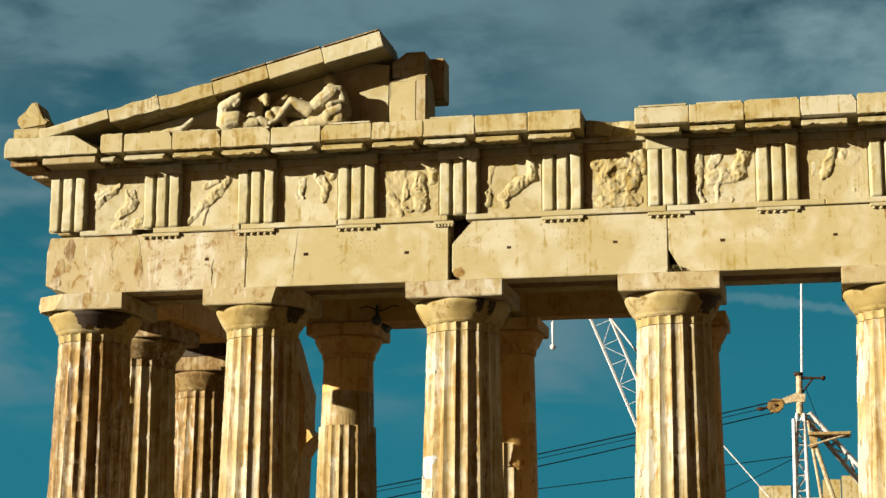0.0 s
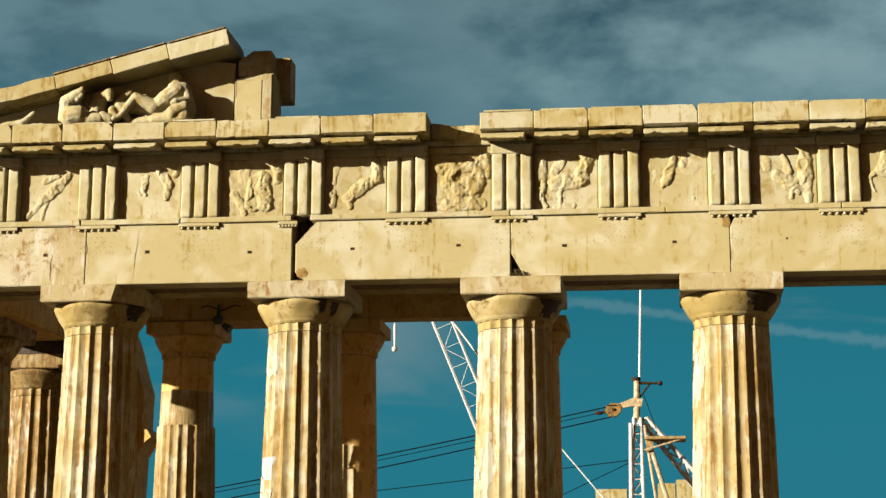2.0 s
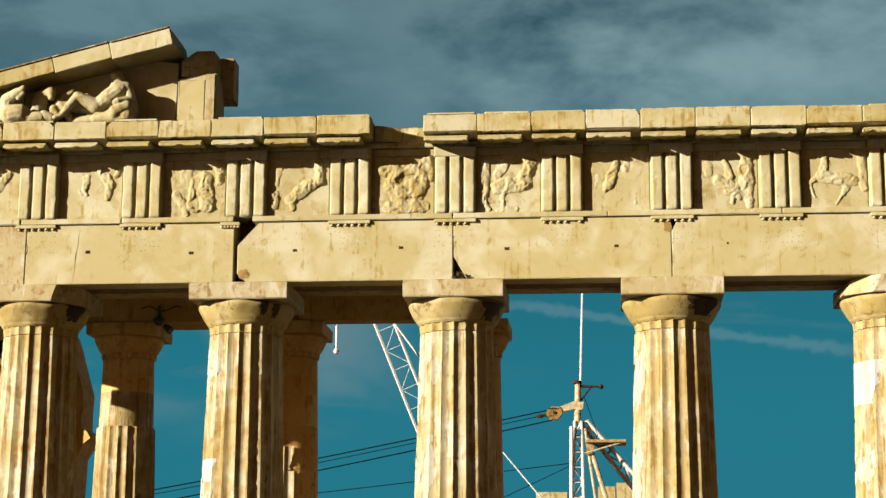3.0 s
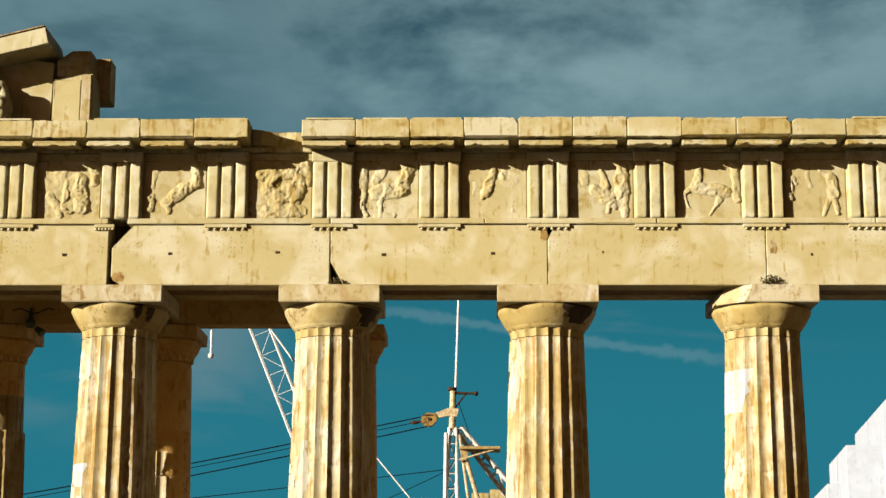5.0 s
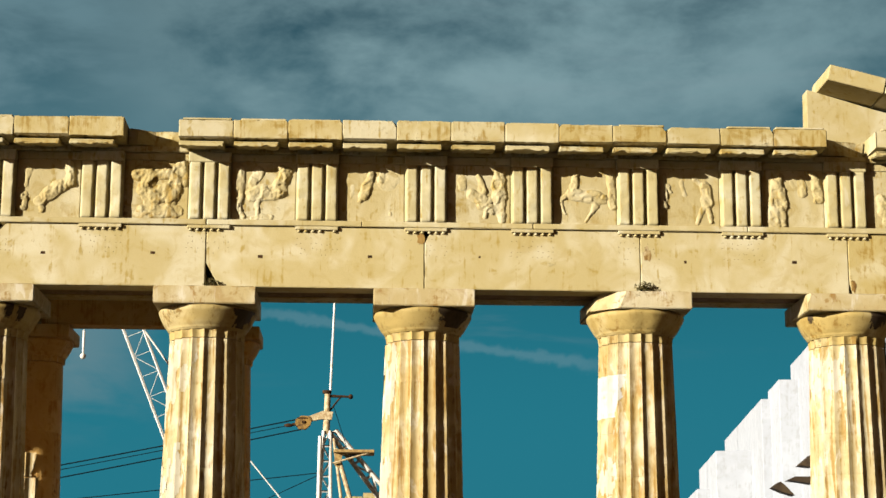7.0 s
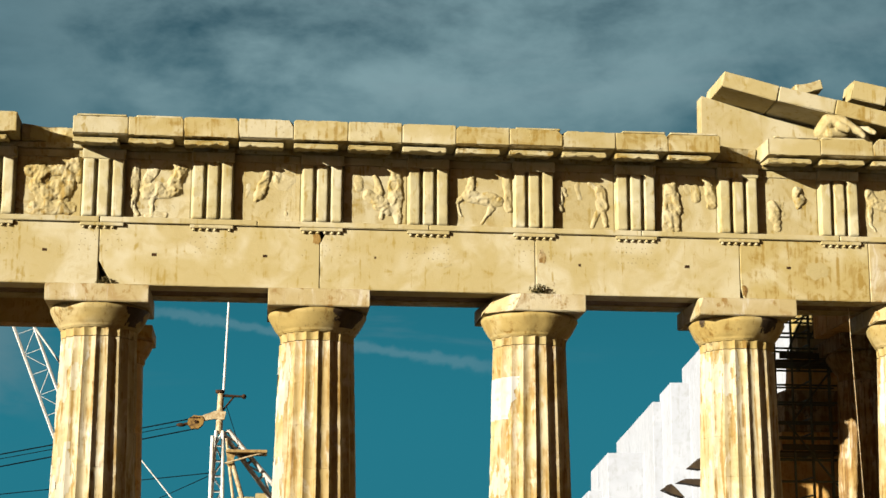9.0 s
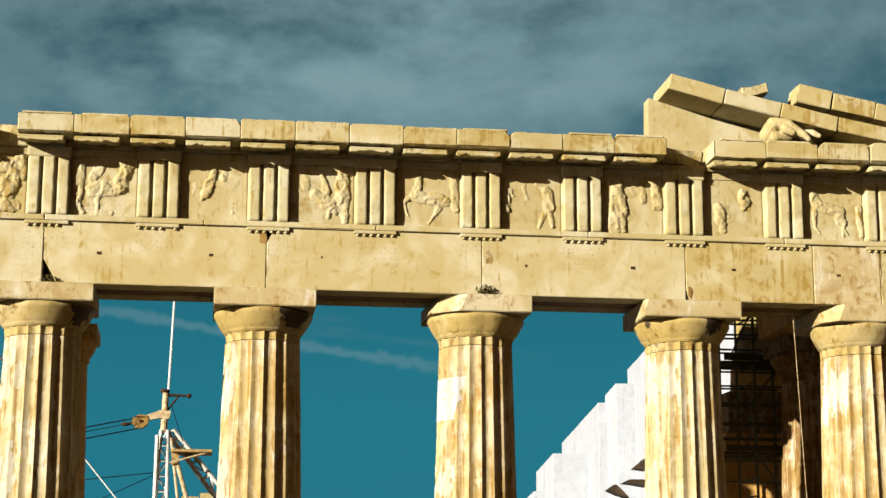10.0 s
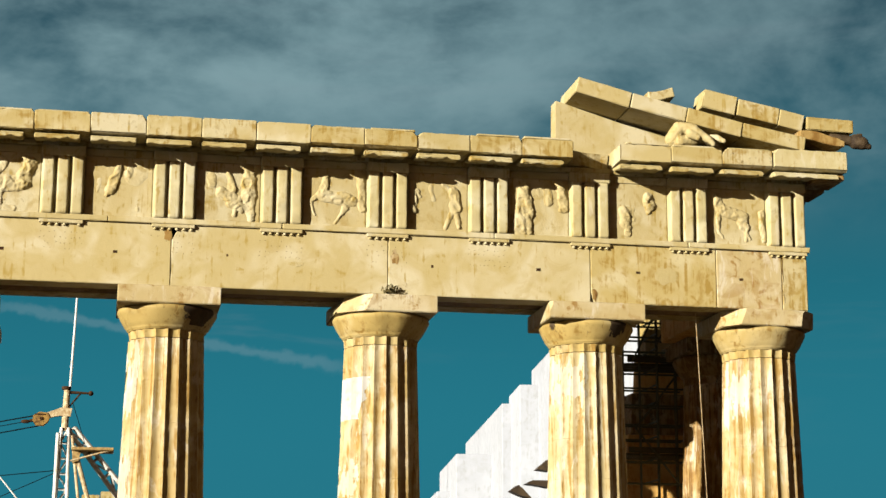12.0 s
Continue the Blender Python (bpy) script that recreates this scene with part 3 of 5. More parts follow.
# cracks down the beam faces: flat strips whose dark colour is the gap's shade
def crack(name, x, z0, z1, seed, parent, wide=0.010, y=-0.0035, lean=0.0):
    bm = bmesh.new()
    n = 12
    left, right = [], []
    for i in range(n + 1):
        s = i / n
        cx = x + lean * s + 0.05 * noise.noise(Vector((seed, s * 4, 0)))
        h = wide * (0.25 + abs(noise.noise(Vector((seed + 4, s * 5, 1)))) * 1.6) * math.sin(math.pi * min(1.0, s * 0.9 + 0.08))
        z = z0 + (z1 - z0) * s
        left.append(bm.verts.new((cx - h, y, z)))
        right.append(bm.verts.new((cx + h, y, z)))
    for i in range(n):
        bm.faces.new((left[i], right[i], right[i + 1], left[i + 1]))
    return part(name, bm, RUST_AND_GAPS, parent, "flat dark strip for the shade of a crack")


for i, (x, z0, z1, wide, lean) in enumerate(((-10.86, 11.6, 10.46, 0.016, 0.0), (-9.75, 11.6, 10.46, 0.008, -0.12), (-11.58, 11.08, 10.46, 0.012, -0.03), (-13.75, 11.6, 10.75, 0.006, -0.12), (14.74, 11.6, 10.5, 0.012, 0.03))):
    crack("crack", x, z0, z1, i * 3.7, architrave, wide, lean=lean)

def spall(x, z, wide, tall, seed, mat, y=-0.003, owner=None):
    """A rough broken patch in a stone face, with a ragged outline."""
    bm = bmesh.new()
    n, rings = 28, 5
    rows = []
    for k in range(1, rings + 1):
        row = []
        for i in range(n):
            a = 2 * math.pi * i / n
            q = Vector((math.cos(a) * 1.3 + seed, math.sin(a) * 1.3, seed * 0.7))
            r = k / rings * (0.85 + 0.4 * noise.noise(q) + 0.16 * noise.noise(q * 3.5))
            dy = -0.004 * (0.5 + noise.noise(q * 4 + Vector((k, 0, 0)))) * (1 - (k / rings) ** 3)
            row.append(bm.verts.new((x + math.cos(a) * r * wide, y + dy, z + math.sin(a) * r * tall)))
        rows.append(row)
    mid = bm.verts.new((x, y - 0.002, z))
    for i in range(n):
        j = (i + 1) % n
        bm.faces.new((mid, rows[0][i], rows[0][j]))
        for k in range(rings - 1):
            bm.faces.new((rows[k][i], rows[k + 1][i], rows[k + 1][j], rows[k][j]))
    return part("spalled_patch", bm, mat, owner or architrave, "rough brown spalled patch in the stone face")


for i, (x, z, wide, tall, mat) in enumerate(((-13.22, 10.85, 0.10, 0.36, STAINED), (-6.36, 10.60, 0.12, 0.12, RUSTY), (2.07, 11.45, 0.09, 0.12, RUSTY), (6.58, 11.2, 0.09, 0.16, STAINED), (10.70, 10.60, 0.06, 0.14, RUSTY),
                                             (-8.9, 11.0, 0.22, 0.14, SMOOTH), (12.2, 11.05, 0.3, 0.2, SMOOTH), (4.6, 10.98, 0.2, 0.05, SMOOTH), (-14.78, 11.36, 0.16, 0.26, STAINED), (-14.98, 11.02, 0.13, 0.22, STAINED), (-15.08, 10.72, 0.15, 0.2, STAINED), (-13.28, 11.3, 0.1, 0.3, GOLD))):
    spall(x, z, wide, tall, i * 2.9 + 1, mat)

# ---- frieze ----
frieze = thing("frieze", "band of grooved blocks and carved panels above the beam", "frieze", kind="structure")
TOP = 13.14


def triglyph(x, seed, mat):
    """Three upright bars with two sharp grooves between and half grooves outside."""
    bm = bmesh.new()
    w2 = 0.425
    plan = [(-w2, 0.10)]
    for c in (-0.283, 0.0, 0.283):
        plan += [(c + dx, dy) for dx, dy in ((-0.110, 0.015), (-0.109, -0.030), (-0.107, -0.052), (-0.097, -0.069), (-0.080, -0.074), (-0.060, -0.075), (0.060, -0.075), (0.080, -0.074), (0.097, -0.069), (0.107, -0.052), (0.109, -0.030), (0.110, 0.015))]
        if c < 0.2:
            plan += [(c + 0.1415, 0.062)]
    plan += [(w2, 0.10)]
    heights = [11.781 + (12.93 - 11.781) * k / 22 for k in range(23)]
    rows = []
    for z in heights:
        row = []
        for i, (px, py) in enumerate(plan):
            q = Vector((x + px, z, seed))
            bite = 0.0
            if py < 0.0:
                bite = 0.04 * max(0.0, noise.noise(q * 1.7) - 0.15) + 0.05 * max(0.0, noise.noise(q * 5.0) - 0.3) + 0.006 * noise.noise(q * 11)
                px = px + 0.006 * noise.noise(q * 5)
            row.append(bm.verts.new((x + px, py + bite, z)))
        rows.append(row)
    for k in range(len(rows) - 1):
        for i in range(len(plan) - 1):
            bm.faces.new((rows[k][i], rows[k][i + 1], rows[k + 1][i + 1], rows[k + 1][i]))
    bm.faces.new(rows[-1])
    bm.faces.new(rows[0][::-1])
    tri = part("triglyph", bm, mat, frieze, smooth=True)
    part("triglyph_head", worn_box(bmesh.new(), (x - w2, -0.078, 12.933), (x + w2, 0.12, TOP), (5, 1, 1), 0.006, 0.03, seed), mat, tri)
    return tri


for i, x in enumerate(TRIGLYPHS):
    triglyph(x, i * 1.9, BAR)


def metope(x0, x1, seed, strokes, rough=0.25, mat=CARVED):
    """A panel with worn carving; strokes are limbs and folds: from, to, widths, height."""
    slab_ob = part("metope", worn_box(bmesh.new(), (x0, 0.075, 11.781), (x1, 0.30, 12.985), (8, 1, 8), 0.004, 0.01, seed), mat, frieze)
    part("metope_band", worn_box(bmesh.new(), (x0, 0.055, 12.988), (x1, 0.30, TOP), (6, 1, 1), 0.004, 0.02, seed + 3), CARVED, slab_ob)
    nx, nz = 88, 82
    wide, tall = x1 - x0, 1.20
    h = np.zeros((nz + 1, nx + 1))
    u, v = np.meshgrid(np.linspace(0, 1, nx + 1), np.linspace(0, 1, nz + 1))
    wob = np.array([[noise.noise(Vector((a * 6 + seed, b * 6, 2.0))) for a in np.linspace(0, 1, nx + 1)] for b in np.linspace(0, 1, nz + 1)])
    wob2 = np.array([[noise.noise(Vector((a * 15 + seed, b * 15, 7.0))) for a in np.linspace(0, 1, nx + 1)] for b in np.linspace(0, 1, nz + 1)])
    wob3 = np.array([[noise.noise(Vector((a * 34 + seed, b * 34, 5.0))) for a in np.linspace(0, 1, nx + 1)] for b in np.linspace(0, 1, nz + 1)])
    uu, vv = u + 0.010 * wob3 + 0.03 * wob + 0.012 * wob2, v + 0.03 * np.roll(wob, 9, 1) + 0.012 * wob2.T[:nz + 1, :nz + 1].mean() + 0.012 * np.roll(wob2, 5, 0)
    for a0, b0, a1, b1, r0, r1, up in strokes:
        da, db = a1 - a0, b1 - b0
        s = np.clip(((uu - a0) * da + (vv - b0) * db) / (da * da + db * db + 1e-6), 0, 1)
        d = np.hypot(uu - a0 - s * da, vv - b0 - s * db) / (1.04 * (r0 + (r1 - r0) * s))
        fold = 0.94 + 0.10 * np.sin(5 * wob + 46 * (uu * db - vv * da) / (math.hypot(da, db) + 0.05) + 9 * s + a0 * 40)
        h = np.maximum(h, up * fold * np.sqrt(np.clip(1 - d ** 2, 0, 1)) ** 0.8)
    chipped = 1 - 0.40 * np.clip((np.roll(wob, 11, 1) - 0.12) * 6, 0, 1)
    h = 0.52 * h * (1 + rough * wob + 0.3 * np.abs(wob2) - 0.06 - 0.2 * np.maximum(0, np.abs(wob3) - 0.15)) * chipped - 0.005
    bm = bmesh.new()
    grid = {}

    def vert(j, i):
        if (j, i) not in grid:
            grid[(j, i)] = bm.verts.new((x0 + wide * u[j, i], 0.079 - max(h[j, i], -0.002), 11.785 + tall * v[j, i]))
        return grid[(j, i)]
    for j in range(nz):
        for i in range(nx):
            if h[j:j + 2, i:i + 2].max() > 0.0:
                bm.faces.new((vert(j, i), vert(j, i + 1), vert(j + 1, i + 1), vert(j + 1, i)))
    part("relief", bm, mat, slab_ob, "worn carved relief", smooth=True)


CARVINGS = [
    [(0.2, 0.62, 0.45, 0.72, 0.12, 0.08, 0.12), (0.45, 0.72, 0.55, 0.82, 0.06, 0.05, 0.1), (0.16, 0.45, 0.25, 0.6, 0.05, 0.09, 0.08), (0.55, 0.25, 0.75, 0.45, 0.08, 0.13, 0.12), (0.78, 0.5, 0.74, 0.68, 0.12, 0.08, 0.14), (0.5, 0.08, 0.95, 0.1, 0.08, 0.1, 0.08)],
    [(0.35, 0.35, 0.62, 0.6, 0.08, 0.11, 0.10), (0.6, 0.6, 0.8, 0.78, 0.09, 0.07, 0.1), (0.35, 0.35, 0.12, 0.08, 0.06, 0.04, 0.07), (0.45, 0.35, 0.38, 0.05, 0.05, 0.04, 0.05), (0.4, 0.72, 0.62, 0.78, 0.06, 0.05, 0.08), (0.82, 0.8, 0.86, 0.92, 0.05, 0.04, 0.08)],
    [(0.42, 0.75, 0.4, 0.5, 0.06, 0.05, 0.09), (0.38, 0.5, 0.44, 0.42, 0.04, 0.03, 0.07), (0.66, 0.85, 0.8, 0.6, 0.06, 0.08, 0.12), (0.8, 0.6, 0.76, 0.35, 0.07, 0.04, 0.1), (0.9, 0.75, 0.98, 0.9, 0.05, 0.04, 0.08), (0.3, 0.5, 0.33, 0.42, 0.03, 0.03, 0.04)],
    [(0.3, 0.68, 0.32, 0.7, 0.26, 0.26, 0.06), (0.2, 0.4, 0.34, 0.2, 0.07, 0.08, 0.1), (0.34, 0.2, 0.36, 0.06, 0.08, 0.05, 0.1), (0.5, 0.2, 0.62, 0.62, 0.12, 0.18, 0.14), (0.7, 0.2, 0.66, 0.5, 0.13, 0.14, 0.16), (0.9, 0.62, 0.88, 0.9, 0.06, 0.09, 0.12)],
    [(0.1, 0.18, 0.14, 0.4, 0.08, 0.06, 0.1), (0.15, 0.55, 0.18, 0.85, 0.04, 0.06, 0.05), (0.38, 0.28, 0.62, 0.5, 0.1, 0.12, 0.13), (0.62, 0.5, 0.84, 0.62, 0.11, 0.1, 0.14), (0.84, 0.6, 0.82, 0.9, 0.09, 0.08, 0.15), (0.4, 0.3, 0.42, 0.12, 0.06, 0.04, 0.09)],
    [(0.2, 0.75, 0.7, 0.8, 0.1, 0.12, 0.12), (0.3, 0.5, 0.45, 0.75, 0.12, 0.1, 0.14), (0.45, 0.4, 0.75, 0.5, 0.16, 0.14, 0.13), (0.85, 0.85, 0.75, 0.35, 0.12, 0.1, 0.15), (0.3, 0.12, 0.8, 0.15, 0.12, 0.12, 0.11), (0.45, 0.2, 0.4, 0.4, 0.1, 0.12, 0.1), (0.95, 0.6, 0.92, 0.95, 0.05, 0.06, 0.12)],
    [(0.12, 0.2, 0.12, 0.85, 0.07, 0.1, 0.1), (0.1, 0.2, 0.2, 0.06, 0.05, 0.04, 0.07), (0.35, 0.45, 0.72, 0.5, 0.13, 0.14, 0.13), (0.72, 0.5, 0.82, 0.8, 0.13, 0.1, 0.16), (0.3, 0.6, 0.42, 0.82, 0.07, 0.1, 0.08), (0.42, 0.4, 0.4, 0.1, 0.05, 0.04, 0.08), (0.75, 0.88, 0.92, 0.86, 0.07, 0.04, 0.12), (0.35, 0.05, 0.6, 0.06, 0.05, 0.06, 0.06)],
    [(0.5, 0.82, 0.38, 0.45, 0.06, 0.09, 0.12), (0.38, 0.45, 0.32, 0.36, 0.07, 0.03, 0.09), (0.22, 0.6, 0.18, 0.4, 0.05, 0.03, 0.03), (0.74, 0.7, 0.75, 0.72, 0.17, 0.17, 0.045), (0.66, 0.9, 0.64, 0.7, 0.04, 0.05, 0.08), (0.78, 0.12, 0.78, 0.16, 0.03, 0.03, 0.04)],
    [(0.22, 0.75, 0.25, 0.62, 0.08, 0.07, 0.06), (0.5, 0.82, 0.56, 0.55, 0.04, 0.08, 0.1), (0.4, 0.5, 0.55, 0.4, 0.1, 0.1, 0.12), (0.55, 0.3, 0.72, 0.25, 0.08, 0.09, 0.12), (0.82, 0.9, 0.82, 0.45, 0.09, 0.12, 0.14), (0.82, 0.45, 0.86, 0.06, 0.1, 0.06, 0.1), (0.68, 0.4, 0.6, 0.12, 0.05, 0.04, 0.08)],
    [(0.3, 0.52, 0.66, 0.48, 0.1, 0.12, 0.11), (0.3, 0.55, 0.36, 0.85, 0.09, 0.05, 0.11), (0.66, 0.48, 0.8, 0.45, 0.12, 0.08, 0.11), (0.22, 0.5, 0.1, 0.4, 0.05, 0.03, 0.08), (0.12, 0.4, 0.2, 0.2, 0.03, 0.02, 0.06), (0.7, 0.4, 0.62, 0.22, 0.06, 0.04, 0.07), (0.62, 0.22, 0.5, 0.06, 0.035, 0.025, 0.06), (0.9, 0.9, 0.94, 0.3, 0.07, 0.06, 0.1)],
    [(0.08, 0.85, 0.1, 0.35, 0.05, 0.07, 0.1), (0.16, 0.7, 0.2, 0.6, 0.04, 0.03, 0.06), (0.38, 0.75, 0.42, 0.55, 0.05, 0.04, 0.04), (0.78, 0.7, 0.8, 0.4, 0.09, 0.09, 0.12), (0.8, 0.4, 0.86, 0.08, 0.06, 0.04, 0.08), (0.76, 0.38, 0.62, 0.06, 0.05, 0.04, 0.06), (0.6, 0.8, 0.74, 0.7, 0.04, 0.05, 0.05)],
    [(0.26, 0.85, 0.28, 0.4, 0.1, 0.15, 0.15), (0.26, 0.4, 0.18, 0.06, 0.14, 0.13, 0.14), (0.32, 0.3, 0.34, 0.06, 0.08, 0.06, 0.12), (0.64, 0.85, 0.66, 0.6, 0.06, 0.09, 0.07), (0.86, 0.9, 0.92, 0.5, 0.08, 0.08, 0.14), (0.5, 0.8, 0.56, 0.7, 0.04, 0.04, 0.04)],
    [(0.28, 0.5, 0.28, 0.28, 0.11, 0.09, 0.12), (0.3, 0.28, 0.33, 0.12, 0.08, 0.05, 0.1), (0.4, 0.55, 0.42, 0.35, 0.04, 0.03, 0.04), (0.68, 0.78, 0.7, 0.62, 0.08, 0.1, 0.16), (0.66, 0.55, 0.68, 0.5, 0.05, 0.04, 0.08)],
    [(0.18, 0.88, 0.24, 0.62, 0.05, 0.1, 0.12), (0.24, 0.62, 0.6, 0.5, 0.1, 0.11, 0.12), (0.2, 0.6, 0.2, 0.25, 0.05, 0.03, 0.08), (0.2, 0.25, 0.26, 0.12, 0.03, 0.02, 0.06), (0.6, 0.5, 0.68, 0.3, 0.1, 0.05, 0.1), (0.68, 0.3, 0.64, 0.08, 0.04, 0.03, 0.07), (0.56, 0.4, 0.72, 0.1, 0.06, 0.03, 0.07), (0.93, 0.6, 0.96, 0.1, 0.05, 0.05, 0.09)],
]
for i, strokes in enumerate(CARVINGS):
    metope(TRIGLYPHS[i] + 0.428, TRIGLYPHS[i + 1] - 0.428, 3.1 * i + 0.7, strokes, 0.45 if i == 5 else 0.3, GOLD if i == 5 else CARVED)
part("frieze_backing", worn_box(bmesh.new(), (-15.22, 0.32, 11.785), (15.22, 1.70, TOP), (24, 2, 2), 0.02, 0.05, 4), GOLD, frieze)

# ---- level cornice ----
cornice = thing("cornice", "projecting golden marble cornice blocks with worn lower lips", "cornice", kind="structure")
OUT = -0.69


def fray(bm, low, high, seed, depth=0.022):
    """Crumble the upper and lower edges of a block unevenly."""
    for v in bm.verts:
        q = Vector((v.co.x * 6.5 + seed * 3.7, v.co.y * 6.5, seed))
        n = noise.noise(q) + 0.5 * noise.noise(q * 2.7)
        if v.co.z > high:
            v.co.z -= depth * max(0.0, n) * 1.2
        elif v.co.z < low:
            v.co.z += depth * max(0.0, n + 0.1) * 1.6


def cornice_block(x0, x1, seed, mat, top=13.65, out=OUT, mutule=True, chip=0.15, broken=()):
    bm = worn_box(bmesh.new(), (x0 + 0.002, out, 13.264), (x1 - 0.002, 0.7, top), (18, 4, 5), 0.006, chip, seed)
    fray(bm, 13.264 + 0.01, top - 0.01, seed)
    rnd = random.Random(seed)
    if rnd.random() < 0.75:
        side = rnd.choice((-1, 1))
        x = x0 if side < 0 else x1
        cut = rnd.uniform(0.03, 0.13)
        chop(bm, (x - side * cut, out, top), (side * rnd.uniform(0.5, 0.9), -0.25, rnd.uniform(0.4, 0.8)))
    if rnd.random() < 0.45:
        chop(bm, (0, out + 0.012, 13.264 + rnd.uniform(0.02, 0.05)), (0.0, -0.5, -0.85))
    for point, normal in broken:
        chop(bm, point, normal)
    block = part("cornice_block", bm, mat, cornice)
    if mutule:
        bm = worn_box(bmesh.new(), (x0 + 0.01, out + 0.022, 13.095), (x1 - 0.19, -0.06, 13.222), (16, 3, 2), 0.006, 0.09, seed + 0.5)
        fray(bm, 13.115, 13.3, seed + 4, 0.030)
        for v in bm.verts:
            if v.co.z > 13.195 and v.co.y < out + 0.1:
                v.co.y += 0.07
            v.co.z += 0.10 * (v.co.y - out) / 0.65 * (1 if v.co.z < 13.17 else 0.3)
        part("mutule", bm, mat, block)
    return block


for x0, x1 in ((-13.37, -3.76), (-2.70, 10.11), (11.09, 14.36)):
    n = round((x1 - x0) / 1.065)
    for k in range(n):
        seed = x0 + k * 1.37
        a, b = x0 + (x1 - x0) * k / n, x0 + (x1 - x0) * (k + 1) / n
        cornice_block(a, b, seed, GOLD if k % 3 else SMOOTH, 13.652 + 0.028 * math.sin(seed * 5), OUT + 0.012 * math.sin(seed * 9))
        # a thin weathered ledge on the top
        if k % 2 == 0 or k % 5 == 1:
            part("top_ledge", worn_box(bmesh.new(), (a + 0.05 + 0.1 * math.sin(seed) ** 2, OUT + 0.05, 13.640), (b - 0.04, 0.6, 13.685), (6, 2, 1), 0.01, 0.05, seed + 2), SMOOTH, cornice)
# corner slabs
cornice_block(-16.05, -13.93, 31.0, BAR, 13.70, -0.74, False, 0.03, (((-14.36, 0.0, 13.70), (0.52, -0.1, 0.85)),))
part("mutule", worn_box(bmesh.new(), (-15.2, -0.66, 13.10), (-14.0, -0.06, 13.25), (5, 3, 1), 0.01, 0.06, 33), PALE, cornice)
cornice_block(-13.9, -13.40, 32.0, GOLD, 13.70)
cornice_block(14.38, 15.99, 34.0, BAR, 13.70, -0.72, True, 0.05)
# bed of the cornice, seen where the blocks are lost
bm = worn_box(bmesh.new(), (-15.28, -0.02, 13.145), (15.28, 1.6, 13.26), (40, 2, 1), 0.015, 0.06, 2)
part("cornice_bed", bm, GOLD, cornice)
for x0, x1, seed in ((-3.74, -2.72, 41.0), (10.13, 11.07, 43.0)):
    bm = worn_box(bmesh.new(), (x0, -0.12, 13.262), (x1, 0.75, 13.60), (6, 3, 3), 0.03, 0.2, seed)
    for v in bm.verts:
        if v.co.y < 0.3:
            v.co.y += 0.25 * noise.noise(v.co * 2.3) + 0.28 * (v.co.x - x0)
    part("broken_cornice_stump", bm, GOLD, cornice, "broken stump of a lost cornice block")
part("cornice_backing", worn_box(bmesh.new(), (-15.1, 0.72, 13.27), (15.1, 1.6, 13.62), (24, 2, 1), 0.02, 0.06, 6), GOLD, cornice)

# ---- long sides: beam, frieze and cornice running back from both corners ----
for side, name in ((-1, "south"), (1, "north")):
    run = thing("side_entablature", "shaded marble beam and cornice running back from the corner", "beam", kind="structure")
    xo, xi = side * 15.3, side * 13.55

    def span(a, b):
        return min(a, b), max(a, b)
    for k, (y0, y1) in enumerate(((1.79, 3.62), (3.63, 7.9), (7.91, 10.0)) if side < 0 else ((1.79, 3.62), (3.63, 4.6))):
        x0, x1 = span(xo, xi)
        part("beam_block", worn_box(bmesh.new(), (x0, y0, 10.435), (x1, y1, 11.775), (4, 6, 4), 0.02, 0.10, k + side * 5), SHADE_BROWN, run)
        part("frieze_block", worn_box(bmesh.new(), (x0 + (0.05 if side < 0 else 0.1), y0, 11.78), (x1 - (0.1 if side < 0 else 0.05), y1, TOP), (4, 6, 4), 0.02, 0.06, k + side * 7), GOLD, run)
    x0, x1 = span(side * 16.0, side * 14.2)
    part("side_cornice", worn_box(bmesh.new(), (x0, 0.72, 13.262), (x1, 10.0 if side < 0 else 4.6, 13.66), (4, 20, 2), 0.015, 0.08, side * 3 + 9), GOLD, run)
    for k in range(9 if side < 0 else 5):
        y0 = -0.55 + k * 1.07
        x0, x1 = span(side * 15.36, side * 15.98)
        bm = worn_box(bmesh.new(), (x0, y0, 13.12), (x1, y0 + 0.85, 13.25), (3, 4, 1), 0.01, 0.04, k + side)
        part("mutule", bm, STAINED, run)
    for k in range(4 if side < 0 else 2):
        y0 = 1.3 + k * 2.14
        x0, x1 = span(side * 15.26, side * 15.38)
        part("triglyph", worn_box(bmesh.new(), (x0, y0, 11.79), (x1, y0 + 0.85, 13.11), (1, 4, 5), 0.02, 0.04, k + side), GOLD, run)

# gap filler on the lowered capital, black for dark stone and missing shade
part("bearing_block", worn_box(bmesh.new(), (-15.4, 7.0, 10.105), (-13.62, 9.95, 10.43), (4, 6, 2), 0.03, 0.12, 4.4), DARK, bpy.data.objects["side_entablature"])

# ---- south corner of the pediment ----
gable = thing("south_gable", "surviving south corner of the gable with sloping cornice slabs", "gable", kind="structure")


def raking(x0, z0, x1, z1, seed, mat, thick=0.36, y0=OUT, y1=0.75, chip=0.08, ragged=0.0, owner=None):
    """A slab of the sloping cornice, upper front edge from (x0, z0) to (x1, z1)."""
    long = math.hypot(x1 - x0, z1 - z0)
    bm = worn_box(bmesh.new(), (0.002, y0, -thick), (long - 0.002, y1, 0.0), (8, 5, 3), 0.007, chip, seed)
    if ragged:
        for v in bm.verts:
            v.co.z += ragged * noise.noise(v.co * 2.0 + Vector((seed, 0, 0)))
    tilt = Matrix.Translation((x0, 0, z0)) @ Matrix.Rotation(-math.atan2(z1 - z0, x1 - x0), 4, "Y")
    bm.transform(tilt)
    return part("raking_slab", bm, mat, owner or gable)


